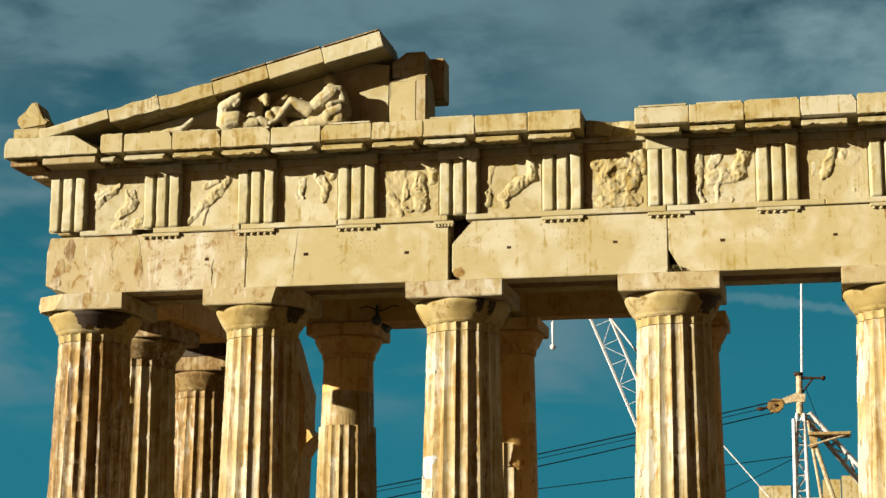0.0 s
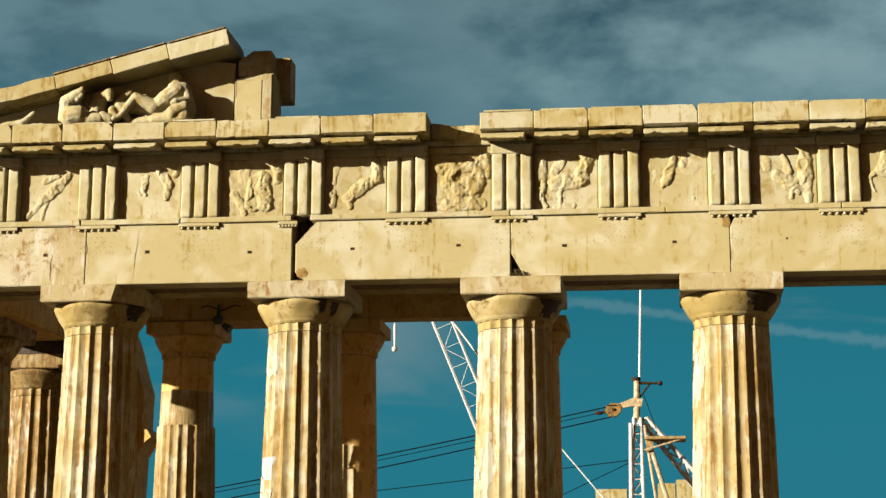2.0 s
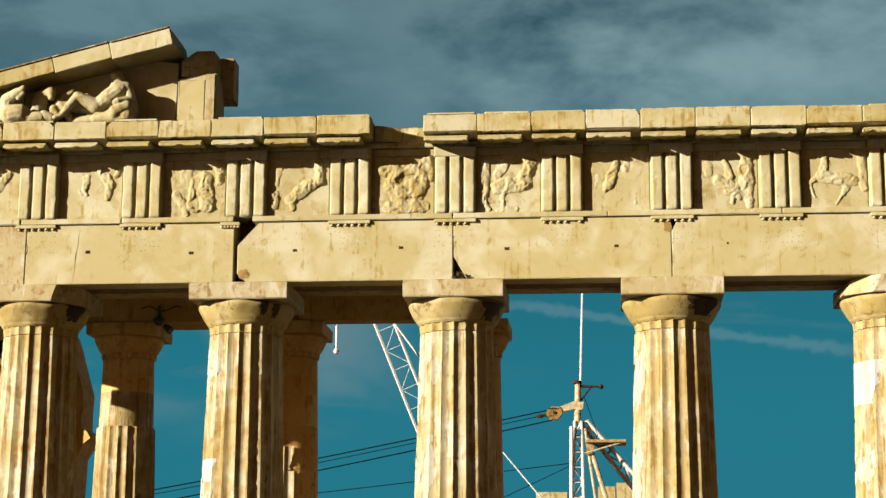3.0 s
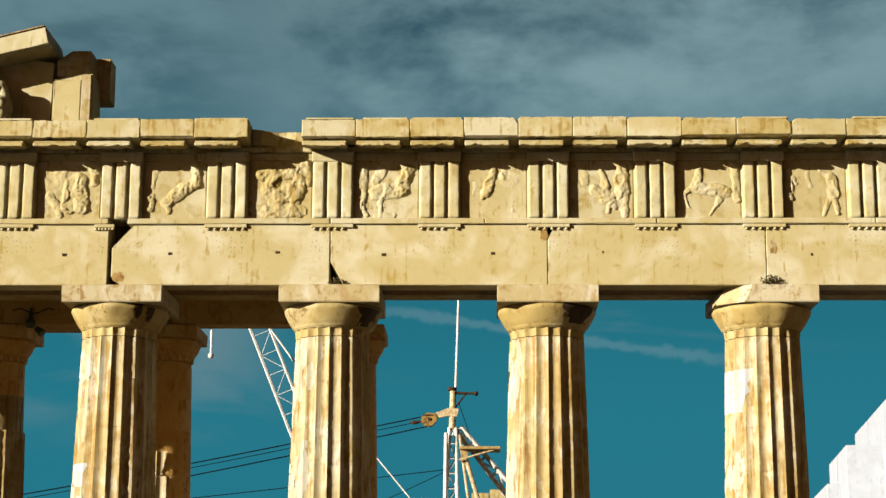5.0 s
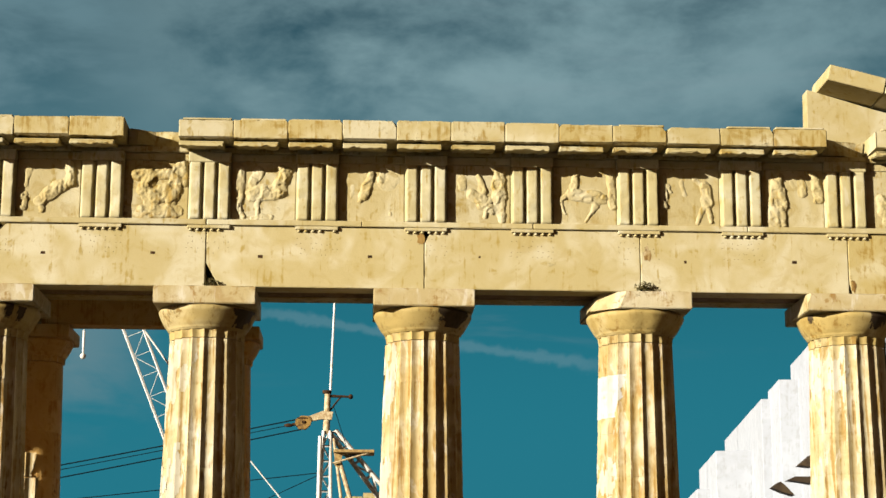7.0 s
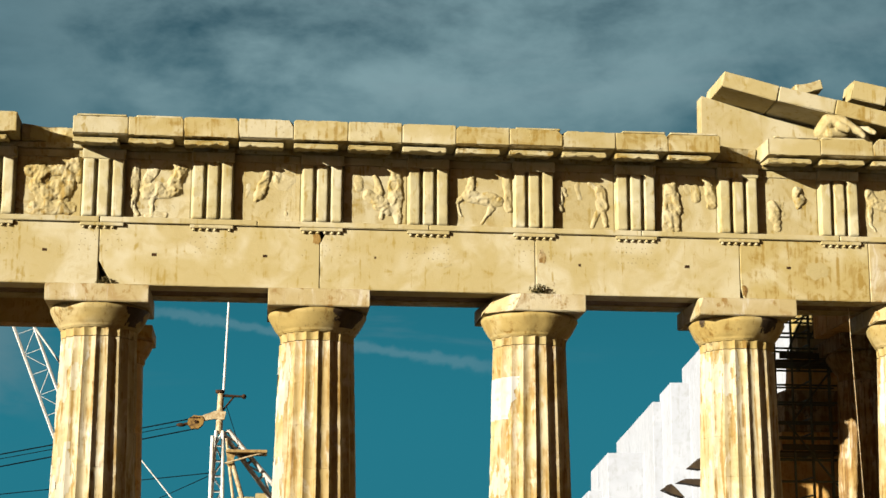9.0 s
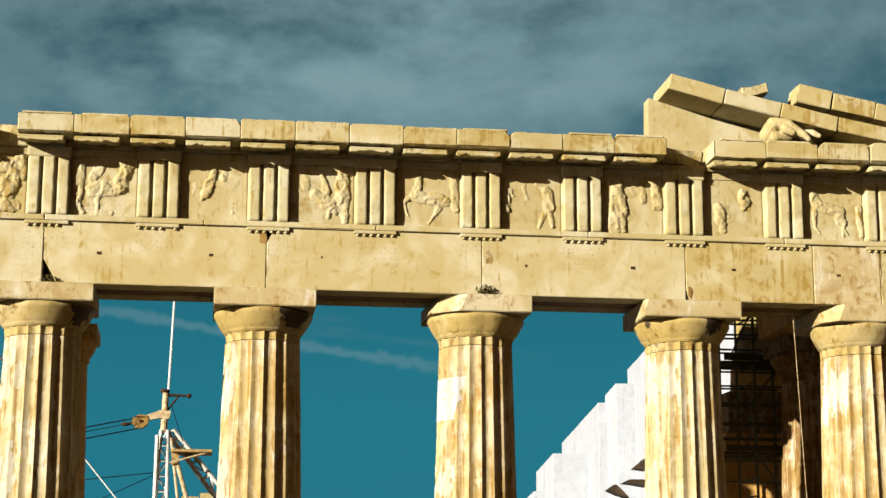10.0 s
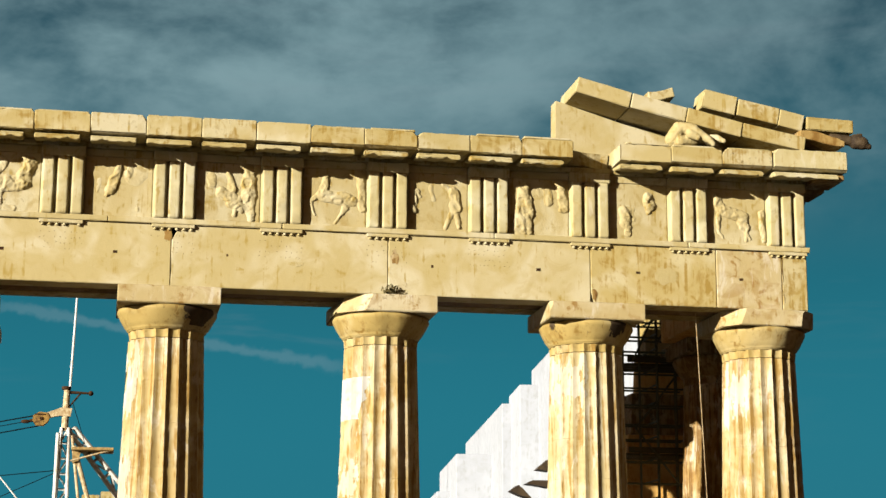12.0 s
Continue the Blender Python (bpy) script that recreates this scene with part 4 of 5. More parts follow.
raking(-15.30, 13.86, -13.78, 14.24, 51, BAR, 0.22, chip=0.05)
raking(-13.76, 14.20, -12.66, 14.46, 52, GOLD, 0.30, ragged=0.07, chip=0.16)
raking(-12.65, 14.42, -11.48, 14.68, 53, GOLD, 0.30, ragged=0.06, chip=0.14)
raking(-11.49, 14.70, -10.30, 15.00, 54, GOLD, 0.31)
raking(-10.30, 14.99, -9.13, 15.29, 55, SMOOTH, 0.33)
raking(-9.13, 15.28, -7.88, 15.58, 56, BAR, 0.36, chip=0.03)
for a, b, c, d, s in ((-11.5, 14.73, -10.3, 15.03, 1), (-10.3, 15.03, -9.15, 15.32, 2), (-9.1, 15.315, -7.9, 15.61, 3)):
    raking(a, b, c, d, 60 + s, STAINED, 0.035, OUT - 0.03, 0.6, 0.02)
# tympanum wall: shaded slabs behind the figures and the two standing blocks at the break
part("tympanum_slab", slab(bmesh.new(), [(-13.4, 13.66), (-7.90, 13.66), (-7.86, 15.05), (-8.3, 15.12), (-11.3, 14.42), (-13.4, 13.95)], 0.06, 0.62, 0.01, 2.0), SMOOTH, gable)
bm = slab(bmesh.new(), [(-7.84, 13.66), (-7.03, 13.66), (-7.04, 14.2), (-7.06, 14.82), (-7.4, 14.78), (-7.84, 14.70)], 0.03, 0.75, 0.02, 3.0)
part("tympanum_block", bm, SMOOTH, gable)
for k, (xa, xb, zb) in enumerate(((-7.82, -7.27, 14.68), (-7.268, -7.06, 14.80))):
    part("dressed_band", worn_box(bmesh.new(), (xa, -0.005 - 0.006 * (k % 2), 13.68), (xb, 0.05, zb), (4, 2, 10), 0.012, 0.10, 2.3 + k), PALE if k else SMOOTH, gable)
bm = worn_box(bmesh.new(), (-7.82, 0.12, 14.78), (-7.12, 1.1, 15.34), (5, 4, 4), 0.03, 0.22, 7)
chop(bm, (-7.6, 0.4, 15.3), (-0.55, -0.1, 0.8))
part("backing_block", bm, GOLD, gable)
part("backing_block", worn_box(bmesh.new(), (-7.16, 0.72, 14.45), (-6.84, 1.25, 15.36), (4, 4, 6), 0.02, 0.12, 8.4), GOLD, gable)
part("backing_wall", worn_box(bmesh.new(), (-13.0, 0.78, 13.66), (-7.3, 1.3, 13.95), (10, 2, 2), 0.02, 0.1, 3.4), GOLD, gable)

# fragment of the roof ornament on the corner
bm = slab(bmesh.new(), [(-15.73, 13.90), (-15.20, 13.98), (-15.13, 14.08), (-15.24, 14.16), (-15.31, 14.31), (-15.37, 14.47), (-15.44, 14.49), (-15.50, 14.52), (-15.60, 14.46), (-15.63, 14.36), (-15.72, 14.27), (-15.84, 14.17), (-15.86, 14.05)], -0.62, -0.10, 0.035, 5.0)
bmesh.ops.bevel(bm, geom=bm.edges[:], offset=0.03, segments=2, affect="EDGES")
worn_box(bm, (-15.90, -0.66, 13.70), (-15.16, 0.0, 13.92), (5, 4, 2), 0.02, 0.08, 3.3)
tagged(part("roof_ornament", bm, GOLD), "broken marble ornament block on the corner of the cornice", "ornament")


# ---- carved figures (plain shapes) ----
def figure(name, limbs, mat, label, voxel=0.022, erosion=0.03):
    bm = bmesh.new()
    for a, b, r0, r1 in limbs:
        limb(bm, a, b, r0, r1)
    ob = part(name, bm, mat)
    rough_up(ob, voxel, 0.12, erosion)
    return tagged(ob, label, "statue")


F = -0.40
figure("horse_statue", [((-11.20, F, 13.82), (-11.28, F - 0.04, 14.18), 0.18, 0.14), ((-11.27, F - 0.05, 14.20), (-11.04, F - 0.12, 14.31), 0.135, 0.115), ((-11.04, F - 0.12, 14.31), (-10.90, F - 0.17, 14.40), 0.105, 0.065),
        ((-11.00, F - 0.14, 14.22), (-10.90, F - 0.17, 14.29), 0.065, 0.045), ((-11.36, F, 14.26), (-11.40, F + 0.02, 13.85), 0.055, 0.06), ((-11.24, F - 0.04, 14.33), (-11.27, F - 0.04, 14.40), 0.04, 0.025),
        ((-11.13, F - 0.12, 13.84), (-10.96, F - 0.13, 13.87), 0.23, 0.21), ((-10.96, F - 0.13, 13.87), (-10.76, F - 0.12, 13.78), 0.19, 0.12)],
       CARVED, "worn marble horse head and chest rising from the gable floor", 0.018, 0.018)
figure("horse_statue", [((-10.72, F + 0.22, 13.75), (-10.66, F + 0.2, 14.26), 0.20, 0.17), ((-10.66, F + 0.2, 14.30), (-10.40, F + 0.05, 14.40), 0.15, 0.10), ((-10.40, F + 0.05, 14.40), (-10.36, F - 0.02, 14.24), 0.10, 0.07),
        ((-10.98, F + 0.3, 13.8), (-10.90, F + 0.28, 14.32), 0.15, 0.13), ((-10.45, F + 0.3, 13.8), (-10.15, F + 0.28, 14.34), 0.16, 0.13), ((-10.15, F + 0.28, 14.36), (-9.98, F + 0.2, 14.44), 0.12, 0.08),
        ((-10.72, F - 0.1, 13.78), (-10.52, F - 0.12, 13.80), 0.14, 0.11)], CARVED, "broken marble horse heads beside the reclining figure", 0.018, 0.022)
figure("reclining_statue", [((-9.36, F, 14.05), (-9.16, F - 0.02, 14.20), 0.165, 0.18), ((-9.16, F - 0.02, 14.20), (-8.92, F, 14.37), 0.19, 0.185), ((-9.02, F - 0.06, 14.42), (-8.80, F, 14.42), 0.115, 0.12), ((-8.98, F + 0.14, 14.48), (-9.02, F + 0.24, 14.58), 0.10, 0.10),
        ((-9.05, F + 0.26, 14.66), (-9.09, F + 0.24, 14.74), 0.145, 0.13), ((-8.78, F, 14.42), (-8.70, F - 0.03, 14.16), 0.10, 0.085), ((-8.70, F - 0.03, 14.16), (-8.90, F - 0.16, 14.10), 0.08, 0.065), ((-8.92, F - 0.17, 14.09), (-8.98, F - 0.18, 14.06), 0.075, 0.06),
        ((-9.40, F - 0.04, 14.03), (-9.78, F - 0.12, 14.22), 0.15, 0.105), ((-9.78, F - 0.12, 14.22), (-10.10, F - 0.17, 13.80), 0.10, 0.065), ((-10.10, F - 0.17, 13.79), (-10.20, F - 0.22, 13.76), 0.06, 0.05),
        ((-9.48, F + 0.10, 14.02), (-10.16, F + 0.04, 14.06), 0.14, 0.11), ((-10.16, F + 0.02, 14.06), (-9.96, F - 0.04, 13.80), 0.105, 0.07), ((-10.28, F - 0.04, 13.98), (-10.22, F - 0.04, 13.84), 0.10, 0.10),
        ((-9.58, F + 0.02, 14.12), (-9.62, F, 14.25), 0.075, 0.07), ((-10.46, F - 0.1, 13.84), (-10.30, F - 0.1, 13.78), 0.11, 0.09),
        # first two limbs: bulk added behind the arm to shade the wall
        ((-8.92, F + 0.10, 14.24), (-8.76, F + 0.14, 13.88), 0.17, 0.17), ((-8.86, F + 0.24, 14.40), (-8.80, F + 0.28, 14.0), 0.16, 0.2), ((-9.40, F - 0.05, 13.76), (-8.76, F - 0.08, 13.80), 0.11, 0.16), ((-8.98, F - 0.16, 13.86), (-8.74, F - 0.14, 13.98), 0.14, 0.11), ((-9.9, F, 13.72), (-9.4, F, 13.76), 0.08, 0.11)],
       CARVED, "reclining marble figure leaning on a draped rock in the gable", 0.018, 0.018)
figure("arm_fragment", [((-12.58, F, 13.74), (-12.2, F, 13.78), 0.07, 0.08), ((-12.2, F, 13.78), (-11.98, F, 13.98), 0.07, 0.05), ((-12.85, F, 13.72), (-12.65, F, 13.72), 0.07, 0.06), ((-12.0, F, 13.70), (-11.78, F, 13.72), 0.06, 0.05)],
       CARVED, "broken marble arms lying on the gable floor")
G = -0.62
figure("horse_head_statue", [((12.30, G + 0.2, 13.84), (12.42, G + 0.1, 14.06), 0.17, 0.16), ((12.42, G + 0.1, 14.08), (12.68, G, 14.02), 0.15, 0.13), ((12.66, G, 14.02), (12.98, G - 0.14, 13.78), 0.13, 0.075), ((12.98, G - 0.14, 13.78), (13.05, G - 0.16, 13.70), 0.075, 0.06),
        ((12.42, G + 0.1, 13.78), (12.72, G + 0.1, 13.80), 0.14, 0.10), ((12.44, G + 0.05, 14.2), (12.47, G + 0.05, 14.27), 0.035, 0.02), ((12.6, G - 0.06, 13.92), (12.74, G - 0.1, 13.84), 0.10, 0.08), ((12.25, G + 0.2, 13.95), (12.36, G + 0.15, 14.17), 0.05, 0.05)],
       CARVED, "worn marble horse head hanging over the cornice edge", 0.016, 0.02)
figure("horse_head_statue", [((13.0, G + 0.2, 13.90), (13.22, G + 0.1, 13.90), 0.09, 0.085), ((13.22, G + 0.1, 13.90), (13.34, G, 13.82), 0.085, 0.05), ((13.05, G + 0.15, 13.80), (13.2, G + 0.1, 13.74), 0.06, 0.05)], CARVED, "small broken marble fragment behind the horse head", 0.016, 0.02)

# ---- north corner of the pediment ----
gable_north = thing("north_gable", "surviving north corner of the gable with tilted cornice slabs", "gable", kind="structure")
part("tympanum_slab", slab(bmesh.new(), [(9.96, 13.30), (12.9, 13.30), (12.9, 13.98), (11.4, 14.32), (9.98, 14.74)], 0.22, 0.62, 0.01, 7.0), SMOOTH, gable_north)
part("tympanum_slab", slab(bmesh.new(), [(11.6, 13.66), (15.0, 13.66), (12.9, 14.0), (11.62, 14.26)], 0.34, 0.72, 0.01, 8.0), GOLD, gable_north)
raking(10.24, 15.00, 11.38, 14.72, 71, SMOOTH, 0.33, chip=0.12, owner=gable_north)
raking(11.39, 14.72, 12.56, 14.47, 72, SMOOTH, 0.32, owner=gable_north)
raking(12.57, 14.48, 13.75, 14.22, 73, GOLD, 0.32, owner=gable_north)
raking(13.76, 14.22, 15.12, 13.98, 74, GOLD, 0.30, owner=gable_north)
gutter = "tilted gutter blocks on the sloping cornice"
for a, b, c, d, th, seed in ((11.74, 14.81, 12.29, 14.93, 0.2, 81), (12.98, 14.95, 13.70, 14.81, 0.40, 82), (13.72, 14.78, 14.62, 14.62, 0.36, 83), (14.63, 14.61, 15.16, 14.50, 0.36, 84), (15.20, 14.48, 16.24, 14.45, 0.28, 85)):
    raking(a, b, c, d, seed, GOLD if seed % 2 else SMOOTH, th, -0.55, 0.1, 0.10, 0.04 if seed == 81 else 0.0, owner=gable_north)
raking(15.0, 14.16, 16.0, 14.03, 86, STAINED, 0.2, -0.66, 0.1, 0.14, 0.06, owner=gable_north)
figure("lion_spout", [((15.75, -0.55, 14.04), (16.2, -0.6, 13.97), 0.10, 0.11), ((16.24, -0.6, 13.97), (16.36, -0.66, 13.93), 0.16, 0.14), ((16.40, -0.68, 13.88), (16.49, -0.70, 13.85), 0.085, 0.06), ((16.3, -0.62, 14.1), (16.36, -0.62, 14.12), 0.05, 0.04)], DARK, "dark weathered lion-head spout on the north corner", 0.018, 0.02)

# ---- porch behind the front ----
porch = thing("porch_beam", "marble beam across the porch columns, shade brown in its colour", "beam", kind="structure")
for i, (a, b) in enumerate(((-11.2, -8.2), (-8.19, -6.2), (-6.19, -2.75))):
    part("beam_block", worn_box(bmesh.new(), (a, 5.0, 10.505), (b, 6.2 if i < 2 else 5.6, 11.65), (8, 3, 4), 0.015, 0.08, i * 3 + 1), GOLD if i == 1 else SHADE_BROWN, porch)
pier = thing("ruined_pier", "ragged masonry pier with a broken capital, coloured shade brown", "pier", kind="structure")
part("pier_block", slab(bmesh.new(), [(-13.3, -0.2), (-12.2, -0.2), (-12.22, 3.0), (-12.24, 6.7), (-12.2, 7.8), (-12.02, 8.12), (-11.88, 8.24), (-12.0, 8.40), (-12.16, 8.5), (-12.12, 9.0), (-12.1, 9.4), (-12.3, 10.0), (-12.46, 10.6), (-12.6, 10.9), (-13.3, 10.9)], 8.6, 9.6, 0.04, 3.0), SHADE_BROWN, pier)

# floodlight hung under the porch beam
lamp = thing("floodlight", "dark green metal floodlight hung on a bracket under the beam", "lamp", at=(0, 0, 0))
bm = bmesh.new()
rod(bm, (-9.3, 4.86, 10.86), (-9.3, 4.86, 10.56), 0.035, 0.05)
part("bracket", bm, VERDIGRIS, lamp)
part("lamp_body", ball(bmesh.new(), (-9.3, 4.84, 10.50), 0.13, (1.0, 1.0, 0.85)), VERDIGRIS, lamp, smooth=True)
part("reflector", rod(bmesh.new(), (-9.16, 4.82, 10.38), (-9.00, 4.78, 10.26), 0.06, 0.10, 12), VERDIGRIS, lamp)
bm = bmesh.new()
for k in range(8):
    s0, s1 = k / 8, (k + 1) / 8
    za, zb = 10.80 + 0.06 * math.sin(s0 * 9), 10.80 + 0.06 * math.sin(s1 * 9)
    rod(bm, (-9.75 + s0 * 0.95, 4.95, za), (-9.75 + s1 * 0.95, 4.95, zb), 0.012, n=6)
part("cable", bm, CABLE, lamp)

# ---- new marble wall on the north side, courses stepping down ----
wall = thing("new_marble_wall", "bright white new marble wall with stepped unfinished top", "wall", kind="structure")
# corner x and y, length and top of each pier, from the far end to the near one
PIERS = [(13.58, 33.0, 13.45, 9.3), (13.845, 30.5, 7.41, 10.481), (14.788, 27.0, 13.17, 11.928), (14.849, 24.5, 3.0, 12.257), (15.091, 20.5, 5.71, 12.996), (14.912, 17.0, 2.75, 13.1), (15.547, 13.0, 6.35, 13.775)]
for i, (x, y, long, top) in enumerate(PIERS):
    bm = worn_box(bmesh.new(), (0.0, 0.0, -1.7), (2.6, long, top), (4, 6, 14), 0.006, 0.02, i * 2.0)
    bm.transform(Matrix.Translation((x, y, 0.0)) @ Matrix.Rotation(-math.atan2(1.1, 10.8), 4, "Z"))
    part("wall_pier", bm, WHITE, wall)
# old stones coloured black, the shade of their hollows put into the colour
for outline in ([(13.38, 8.24), (13.63, 8.42), (13.75, 8.32), (14.05, 8.0), (13.7, 8.1)], [(13.85, 8.47), (14.08, 8.58), (14.6, 8.58), (14.6, 8.36), (14.2, 8.42)], [(14.21, 8.91), (14.6, 9.24), (14.6, 8.86)]):
    part("old_stone", slab(bmesh.new(), outline, 19.45, 19.95, 0.015, outline[0][0]), DARK, wall, "old stone on the new wall, dark for its shaded hollows")

# ---- scaffold behind the north columns ----
scaffold = thing("scaffold", "dark steel tube scaffold with plank decks beside the north side", "scaffold")
SX, SY = (12.95, 13.35, 13.78, 14.23), (5.2, 6.2)
for x in SX:
    for y in SY:
        part("standard", rod(bmesh.new(), (x + (y - 5.7) * 0.3, y, 0.0), (x + (y - 5.7) * 0.3, y, 11.9), 0.028), IRON, scaffold)
for z in (6.9, 7.3, 7.8, 8.3, 8.65, 9.1, 9.5, 9.9, 10.35, 10.7, 11.05, 11.4):
    for y in SY:
        part("ledger", rod(bmesh.new(), (12.8, y, z + (y - 5.7) * 0.08), (14.5, y, z + (y - 5.7) * 0.08), 0.024), IRON, scaffold)
    part("transom", rod(bmesh.new(), (13.6, 5.1, z + 0.05), (13.6, 6.3, z + 0.05), 0.024), IRON, scaffold)
for z in (7.9, 10.0):
    for k in range(3):
        part("deck_plank", worn_box(bmesh.new(), (12.85, 5.22 + k * 0.34, z), (14.35, 5.54 + k * 0.34, z + 0.06), (3, 1, 1), 0.006, 0.01, z + k), BOARD, scaffold)
    part("toe_board", worn_box(bmesh.new(), (12.9, 5.13, z + 0.06), (14.3, 5.17, z + 0.20), (3, 1, 1), 0.004, 0.01, z), BOARD, scaffold)
for x0, z0, x1, z1 in ((13.0, 10.05, 13.7, 11.5), (14.2, 7.1, 13.0, 8.6), (13.6, 10.5, 14.2, 11.6), (13.05, 8.5, 14.2, 9.95)):
    part("brace", rod(bmesh.new(), (x0, 5.1, z0), (x1, 5.1, z1), 0.024), IRON, scaffold)
lining = thing("north_porch_wall", "masonry behind the scaffold, coloured shade brown", "wall", kind="structure")
for z0, z1, xa, mat, seed in ((-0.2, 6.6, 13.32, SHADE_BROWN, 3.0), (6.61, 7.6, 13.36, SHADE_BROWN, 4.0), (7.61, 8.6, 13.4, SHADE_BROWN, 5.0), (8.61, 9.6, 13.5, STAINED, 6.0), (9.61, 10.5, 13.78, SHADE_BROWN, 7.0), (10.51, 12.4, 13.92, GOLD, 8.0)):
    part("wall_block", slab(bmesh.new(), [(xa, z0), (16.0, z0), (16.0, z1), (xa + 0.05, z1)], 7.0 + 0.02 * (seed % 2), 7.7, 0.02, seed), mat, lining)
line = thing("hanging_rope", "pale rope hanging beside the north corner column", "rope")
part("rope", rod(bmesh.new(), (13.03, 0.58, 10.44), (13.40, 0.50, 0.0), 0.007, n=6), DULL, line)


# ---- derrick, crane, cables ----
def lattice(owner, a, b, wide_a, wide_b, bays, r, mat, spread=(0.0, 1.0, 0.0), cross=0.42, faces=(-1, 1)):
    """An open lattice mast: four chords with zigzag lacing."""
    a, b = Vector(a), Vector(b)
    along = (b - a).normalized()
    u = along.cross(Vector(spread)).normalized()
    v = along.cross(u).normalized()

    def corner(s, i, j):
        w2 = (wide_a + (wide_b - wide_a) * s) / 2
        return a + (b - a) * s + u * w2 * i + v * w2 * j
    for i, j in ((-1, -1), (1, -1), (1, 1), (-1, 1)):
        part("chord", rod(bmesh.new(), corner(0, i, j), corner(1, i, j), r), mat, owner)
    for k in range(bays):
        s0, s1 = k / bays, (k + 1) / bays
        for j in faces:
            flip = 1 if k % 2 else -1
            part("lacing", rod(bmesh.new(), corner(s0, flip, j), corner(s1, -flip, j), r * cross, n=5), mat, owner)
            part("lacing", rod(bmesh.new(), corner(s0, -1, j), corner(s0, 1, j), r * cross, n=5), mat, owner)
        for i in (-1, 1) if len(faces) > 1 else ():
            part("lacing", rod(bmesh.new(), corner(s0, i, -1), corner(s1, i, 1), r * cross, n=5), mat, owner)


derrick = thing("derrick", "cream and white steel lattice derrick with mast, stays and platform", "crane")
D = 25.0
part("mast_pole", rod(bmesh.new(), (-0.12, D, 11.7), (0.05, D, 17.5), 0.040, 0.026), CRANE, derrick)
part("mast_head", rod(bmesh.new(), (-0.23, D, 10.35), (-0.20, D, 11.78), 0.115, 0.10, 12), DULL, derrick)
part("head_band", rod(bmesh.new(), (-0.23, D, 11.70), (-0.23, D, 11.80), 0.15, 0.15, 12), RUST_AND_GAPS, derrick)
lattice(derrick, (-0.35, D, -1.5), (-0.21, D, 10.45), 0.98, 0.22, 24, 0.055, CRANE)
lattice(derrick, (0.0, D + 0.1, 10.42), (3.6, D + 1.2, 6.1), 0.20, 0.50, 9, 0.075, CRANE)
part("stay", rod(bmesh.new(), (0.10, D - 0.2, 9.85), (1.25, D - 0.4, 6.0), 0.075), DULL, derrick)
part("stay", rod(bmesh.new(), (0.02, D - 0.1, 10.2), (0.60, D - 0.2, 6.0), 0.05), DULL, derrick)
part("platform", worn_box(bmesh.new(), (0.02, D - 0.5, 9.70), (1.37, D + 0.7, 9.80), (6, 3, 1), 0.01, 0.03, 2), WOOD, derrick)
part("platform_strut", rod(bmesh.new(), (0.0, D - 0.4, 9.35), (1.2, D - 0.4, 9.70), 0.03), DULL, derrick)
part("head_arm", rod(bmesh.new(), (-0.2, D, 11.62), (0.52, D, 11.60), 0.055, 0.035), RUST_AND_GAPS, derrick)
part("head_arm", rod(bmesh.new(), (-0.15, D, 11.1), (0.22, D, 11.58), 0.03), RUST_AND_GAPS, derrick)
part("arm_knob", ball(bmesh.new(), (0.56, D, 11.60), 0.085), RUST_AND_GAPS, derrick, smooth=True)
part("boom_link", slab(bmesh.new(), [(-0.06, 10.82), (-0.02, 11.08), (-0.36, 11.10), (-0.84, 10.92), (-0.80, 10.76), (-0.42, 10.84)], D - 0.12, D + 0.12, 0.008, 4.0), DULL, derrick)
part("side_post", rod(bmesh.new(), (-0.42, D - 0.3, 10.25), (-0.54, D - 0.3, -1.5), 0.065, 0.08, 10), CRANE, derrick)
part("knee_bracket", slab(bmesh.new(), [(0.06, 9.72), (0.34, 9.72), (0.22, 9.22), (0.06, 9.30)], D - 0.3, D - 0.2, 0.006, 2.0), WOOD, derrick)
pulley = thing("pulley_block", "rusty yellow pulley block shackled to the derrick head", "pulley")
part("sheave", rod(bmesh.new(), (-1.0, D - 0.07, 10.72), (-1.0, D + 0.07, 10.72), 0.20, n=20), RUST_AND_GAPS, pulley)
for y in (D - 0.15, D + 0.09):
    part("cheek", slab(bmesh.new(), [(-1.27, 10.66), (-1.16, 10.52), (-0.92, 10.50), (-0.76, 10.64), (-0.72, 10.80), (-0.80, 10.92), (-1.06, 10.94), (-1.24, 10.82)], y, y + 0.06, 0.008, y), TACKLE, pulley)
part("axle_pin", rod(bmesh.new(), (-0.99, D - 0.19, 10.73), (-0.99, D + 0.19, 10.73), 0.05, n=10), RUST_AND_GAPS, pulley)
part("strap", worn_box(bmesh.new(), (-1.20, D - 0.17, 10.84), (-0.86, D - 0.152, 10.88), (3, 1, 1), 0.003, 0.01, 3), RUST_AND_GAPS, pulley)
part("shackle", rod(bmesh.new(), (-1.22, D, 10.68), (-1.36, D, 10.65), 0.05), RUST_AND_GAPS, pulley)
part("shackle", ball(bmesh.new(), (-1.48, D, 10.63), 0.11, (1.4, 0.6, 0.6)), RUST_AND_GAPS, pulley, smooth=True)


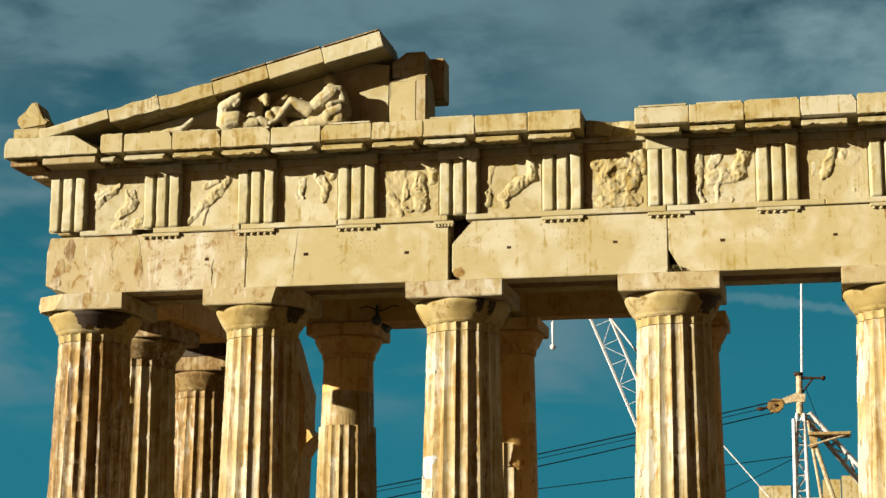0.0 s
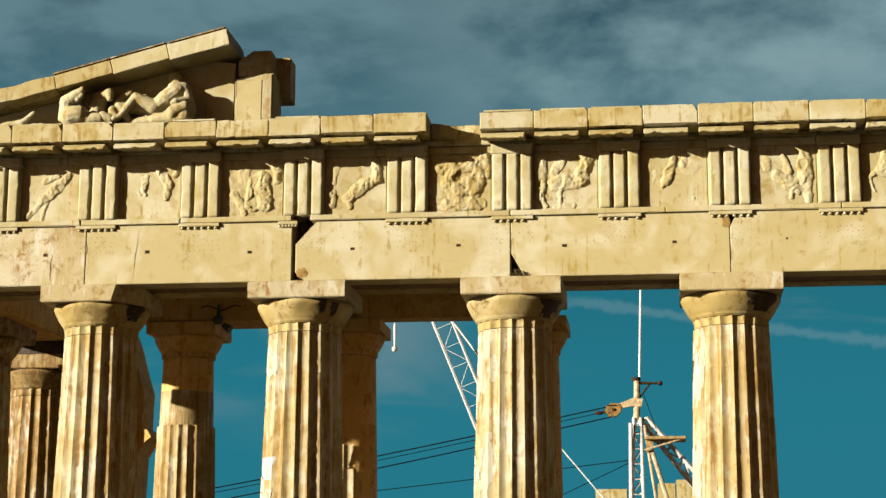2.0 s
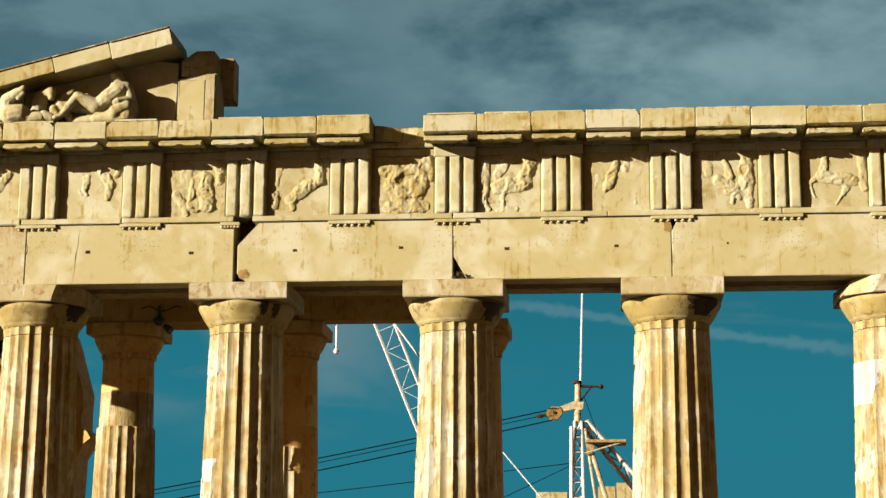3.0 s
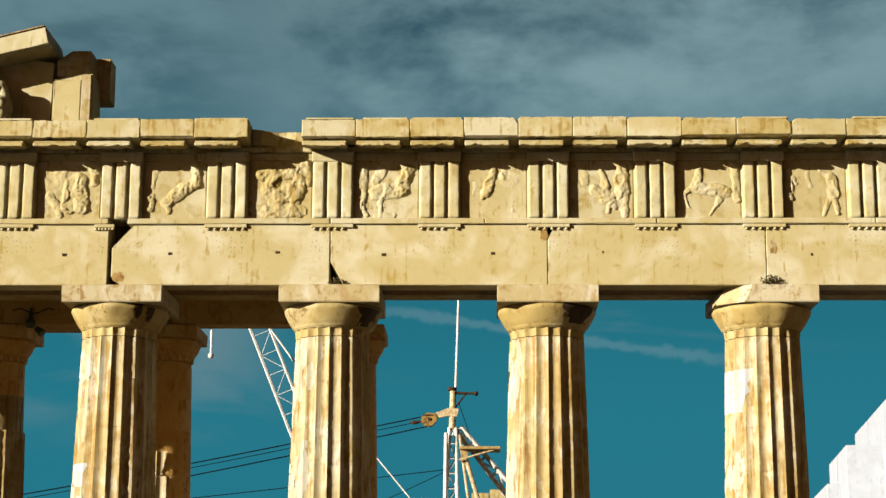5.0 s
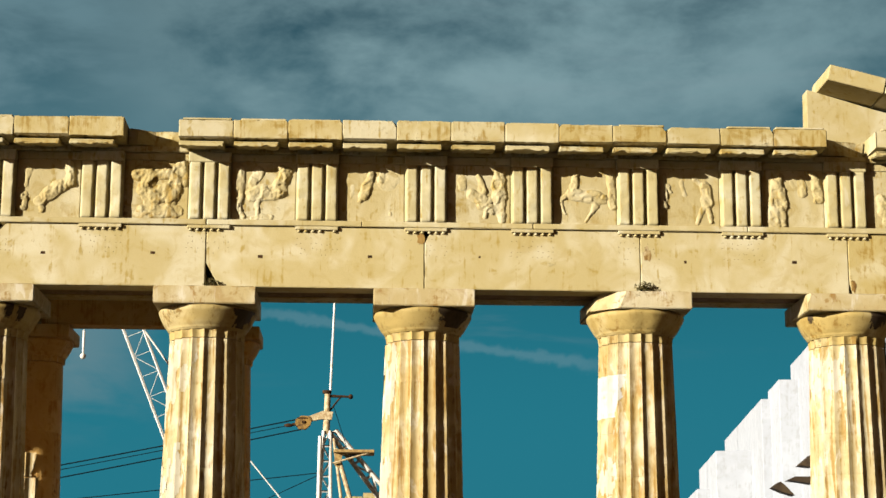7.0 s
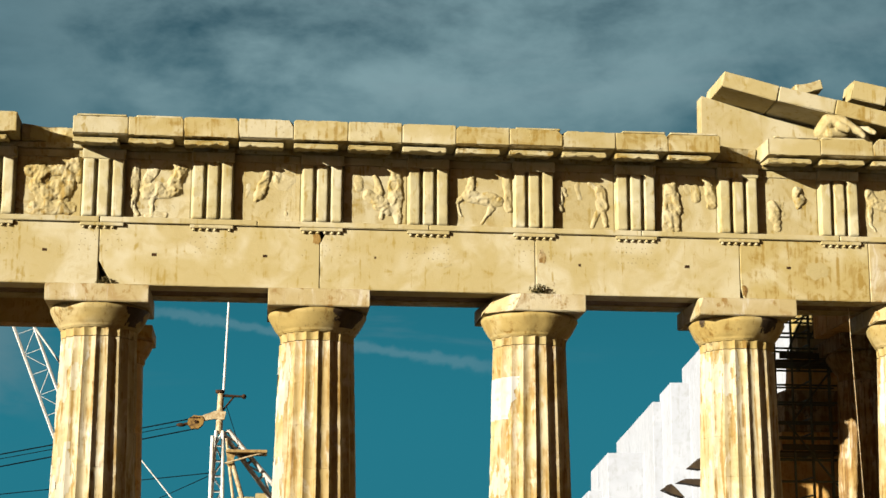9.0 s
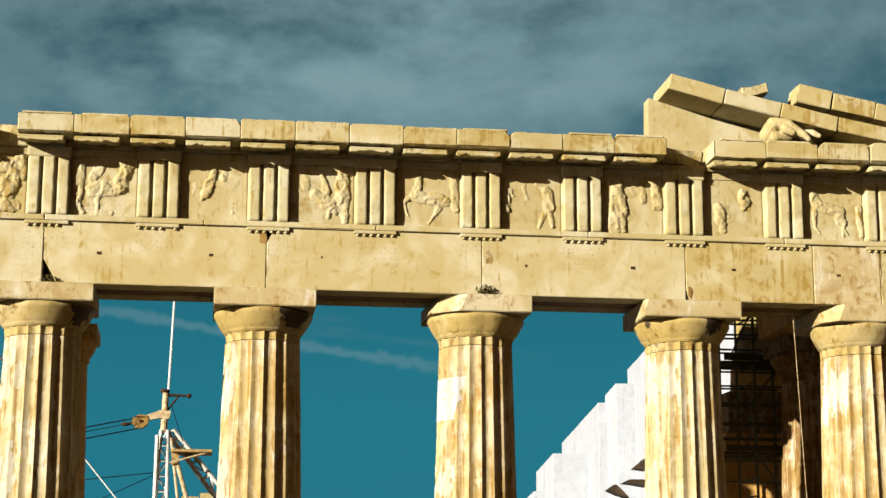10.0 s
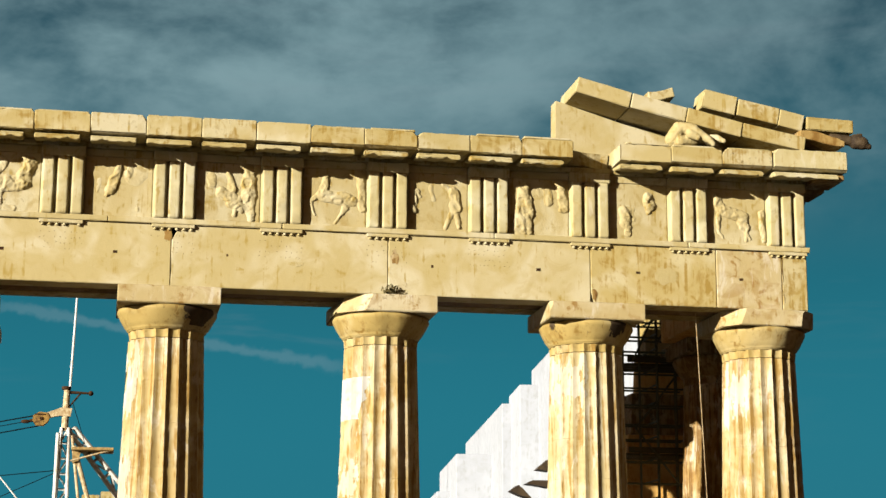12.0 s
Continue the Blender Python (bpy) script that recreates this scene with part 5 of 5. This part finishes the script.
def cable(name, a, b, r, sag, label, mat=CABLE):
    """A cable that sags a little between its ends."""
    a, b = Vector(a), Vector(b)
    c = bpy.data.curves.new(name, "CURVE")
    c.dimensions, c.bevel_depth, c.bevel_resolution = "3D", r, 1
    s = c.splines.new("POLY")
    s.points.add(12)
    for i in range(13):
        q = a.lerp(b, i / 12)
        s.points[i].co = (q.x, q.y, q.z - sag * math.sin(math.pi * i / 12), 1)
    c.materials.append(mat)
    return tagged(new(name, c), label, "cable")


CAB = "black steel cable slung from the derrick"
for k, (z0, x1, z1) in enumerate(((10.86, -20.0, 7.26), (10.66, -20.0, 7.12), (10.50, -20.0, 6.78))):
    cable("cable", (-1.05 if k != 1 else -1.6, D, z0 if k != 1 else 10.6), (x1, D, z1), 0.022 if k != 1 else 0.014, 0.12, CAB)
cable("cable", (-0.5, D, 9.06), (-20.0, D, 6.95), 0.016, 0.05, CAB)
cable("cable", (-0.45, D, 9.0), (-5.0, D, 6.90), 0.014, 0.02, CAB)
cable("cable", (-0.02, D - 0.1, 11.3), (0.45, D - 0.2, 9.9), 0.012, -0.02, "thin black cable hanging from the derrick head")
tagged(part("guy_rod", rod(bmesh.new(), (-4.3, D, 11.34), (6.57, D, -1.65), 0.022), CRANE), "thin white guy rod slanting down to the platform", "rod")

crane = thing("crane", "tall white lattice crane boom far behind the temple", "crane")
lattice(crane, (-2.45, 60, -1.7), (-14.2, 60, 27.0), 0.98, 0.98, 27, 0.05, CRANE, cross=0.32, faces=(-1,))
part("boom_stay", rod(bmesh.new(), (-10.7, 60, 19.75), (-7.6, 60, 15.6), 0.05), CRANE, crane)
hook = thing("crane_hook", "small white hook block hanging on a thin cable", "hook")
part("hoist_rope", rod(bmesh.new(), (-13.8, 60, 26.2), (-13.8, 60, 19.2), 0.018), CRANE, hook)
part("swivel", rod(bmesh.new(), (-13.8, 60, 19.6), (-13.8, 60, 18.4), 0.075, 0.05), CRANE, hook)
part("hook_ball", ball(bmesh.new(), (-13.8, 60, 18.25), 0.16), CRANE, hook, smooth=True)

# distant masonry of the far end, low between the columns
ruin = thing("far_masonry", "low golden masonry blocks of the temple's far end", "wall", kind="structure")
for i, (x0, x1, z1) in enumerate(((-2.5, -1.1, 9.62), (-1.05, 0.2, 9.1), (0.22, 1.0, 9.86), (1.02, 2.2, 10.02), (2.22, 4.0, 9.3), (-14.6, -13.6, 8.0))):
    part("wall_block", worn_box(bmesh.new(), (x0, 45.0, -1.6), (x1, 46.2, z1), (4, 3, 10), 0.04, 0.2, i * 2.1), GOLD, ruin)
for x, z, i in ((4.6, 8.1, 1), (-10.3, 8.0, 2)):
    tagged(part("far_pole", rod(bmesh.new(), (x, 50, -1.6), (x, 50, z), 0.05, 0.03), IRON), "thin dark pole far behind the temple", "pole")


# ---- plants rooted in the joints ----
def tuft(at, size, count, seed):
    rnd = random.Random(seed)
    bush = thing("shrub", "small dry shrub rooted in a joint of the beam", "plant", "plants in the joints", at)
    bm = bmesh.new()
    for k in range(7):
        a, e = rnd.uniform(0, 6.28), rnd.uniform(0.2, 1.2)
        rod(bm, (0, 0, 0), (math.cos(a) * size * 0.7 * math.cos(e), -abs(math.sin(a)) * size * 0.5 * math.cos(e), size * 0.7 * math.sin(e)), 0.006, 0.002, 5)
    part("stem", bm, WOOD, bush).matrix_parent_inverse = Matrix()
    bm = bmesh.new()
    for k in range(count):
        a, e, d = rnd.uniform(0, 6.28), rnd.uniform(0.0, 1.5), size * rnd.uniform(0.25, 1.0)
        c = Vector((math.cos(a) * d * math.cos(e) * 1.2, -abs(math.sin(a)) * d * 0.6, d * 0.75 * math.sin(e)))
        t = Euler((rnd.uniform(0, 6), rnd.uniform(0, 6), rnd.uniform(0, 6))).to_matrix()
        s = size * rnd.uniform(0.10, 0.2)
        bm.faces.new([bm.verts.new(c + t @ Vector(q) * s) for q in ((-1, 0, 0), (0, -0.4, 0.1), (1, 0, 0), (0, 0.4, 0.1))])
    part("leaves", bm, LEAF, bush).matrix_parent_inverse = Matrix()


tuft((-2.04, -0.03, 10.44), 0.18, 130, 1)
tuft((6.5, -0.03, 10.46), 0.21, 150, 2)
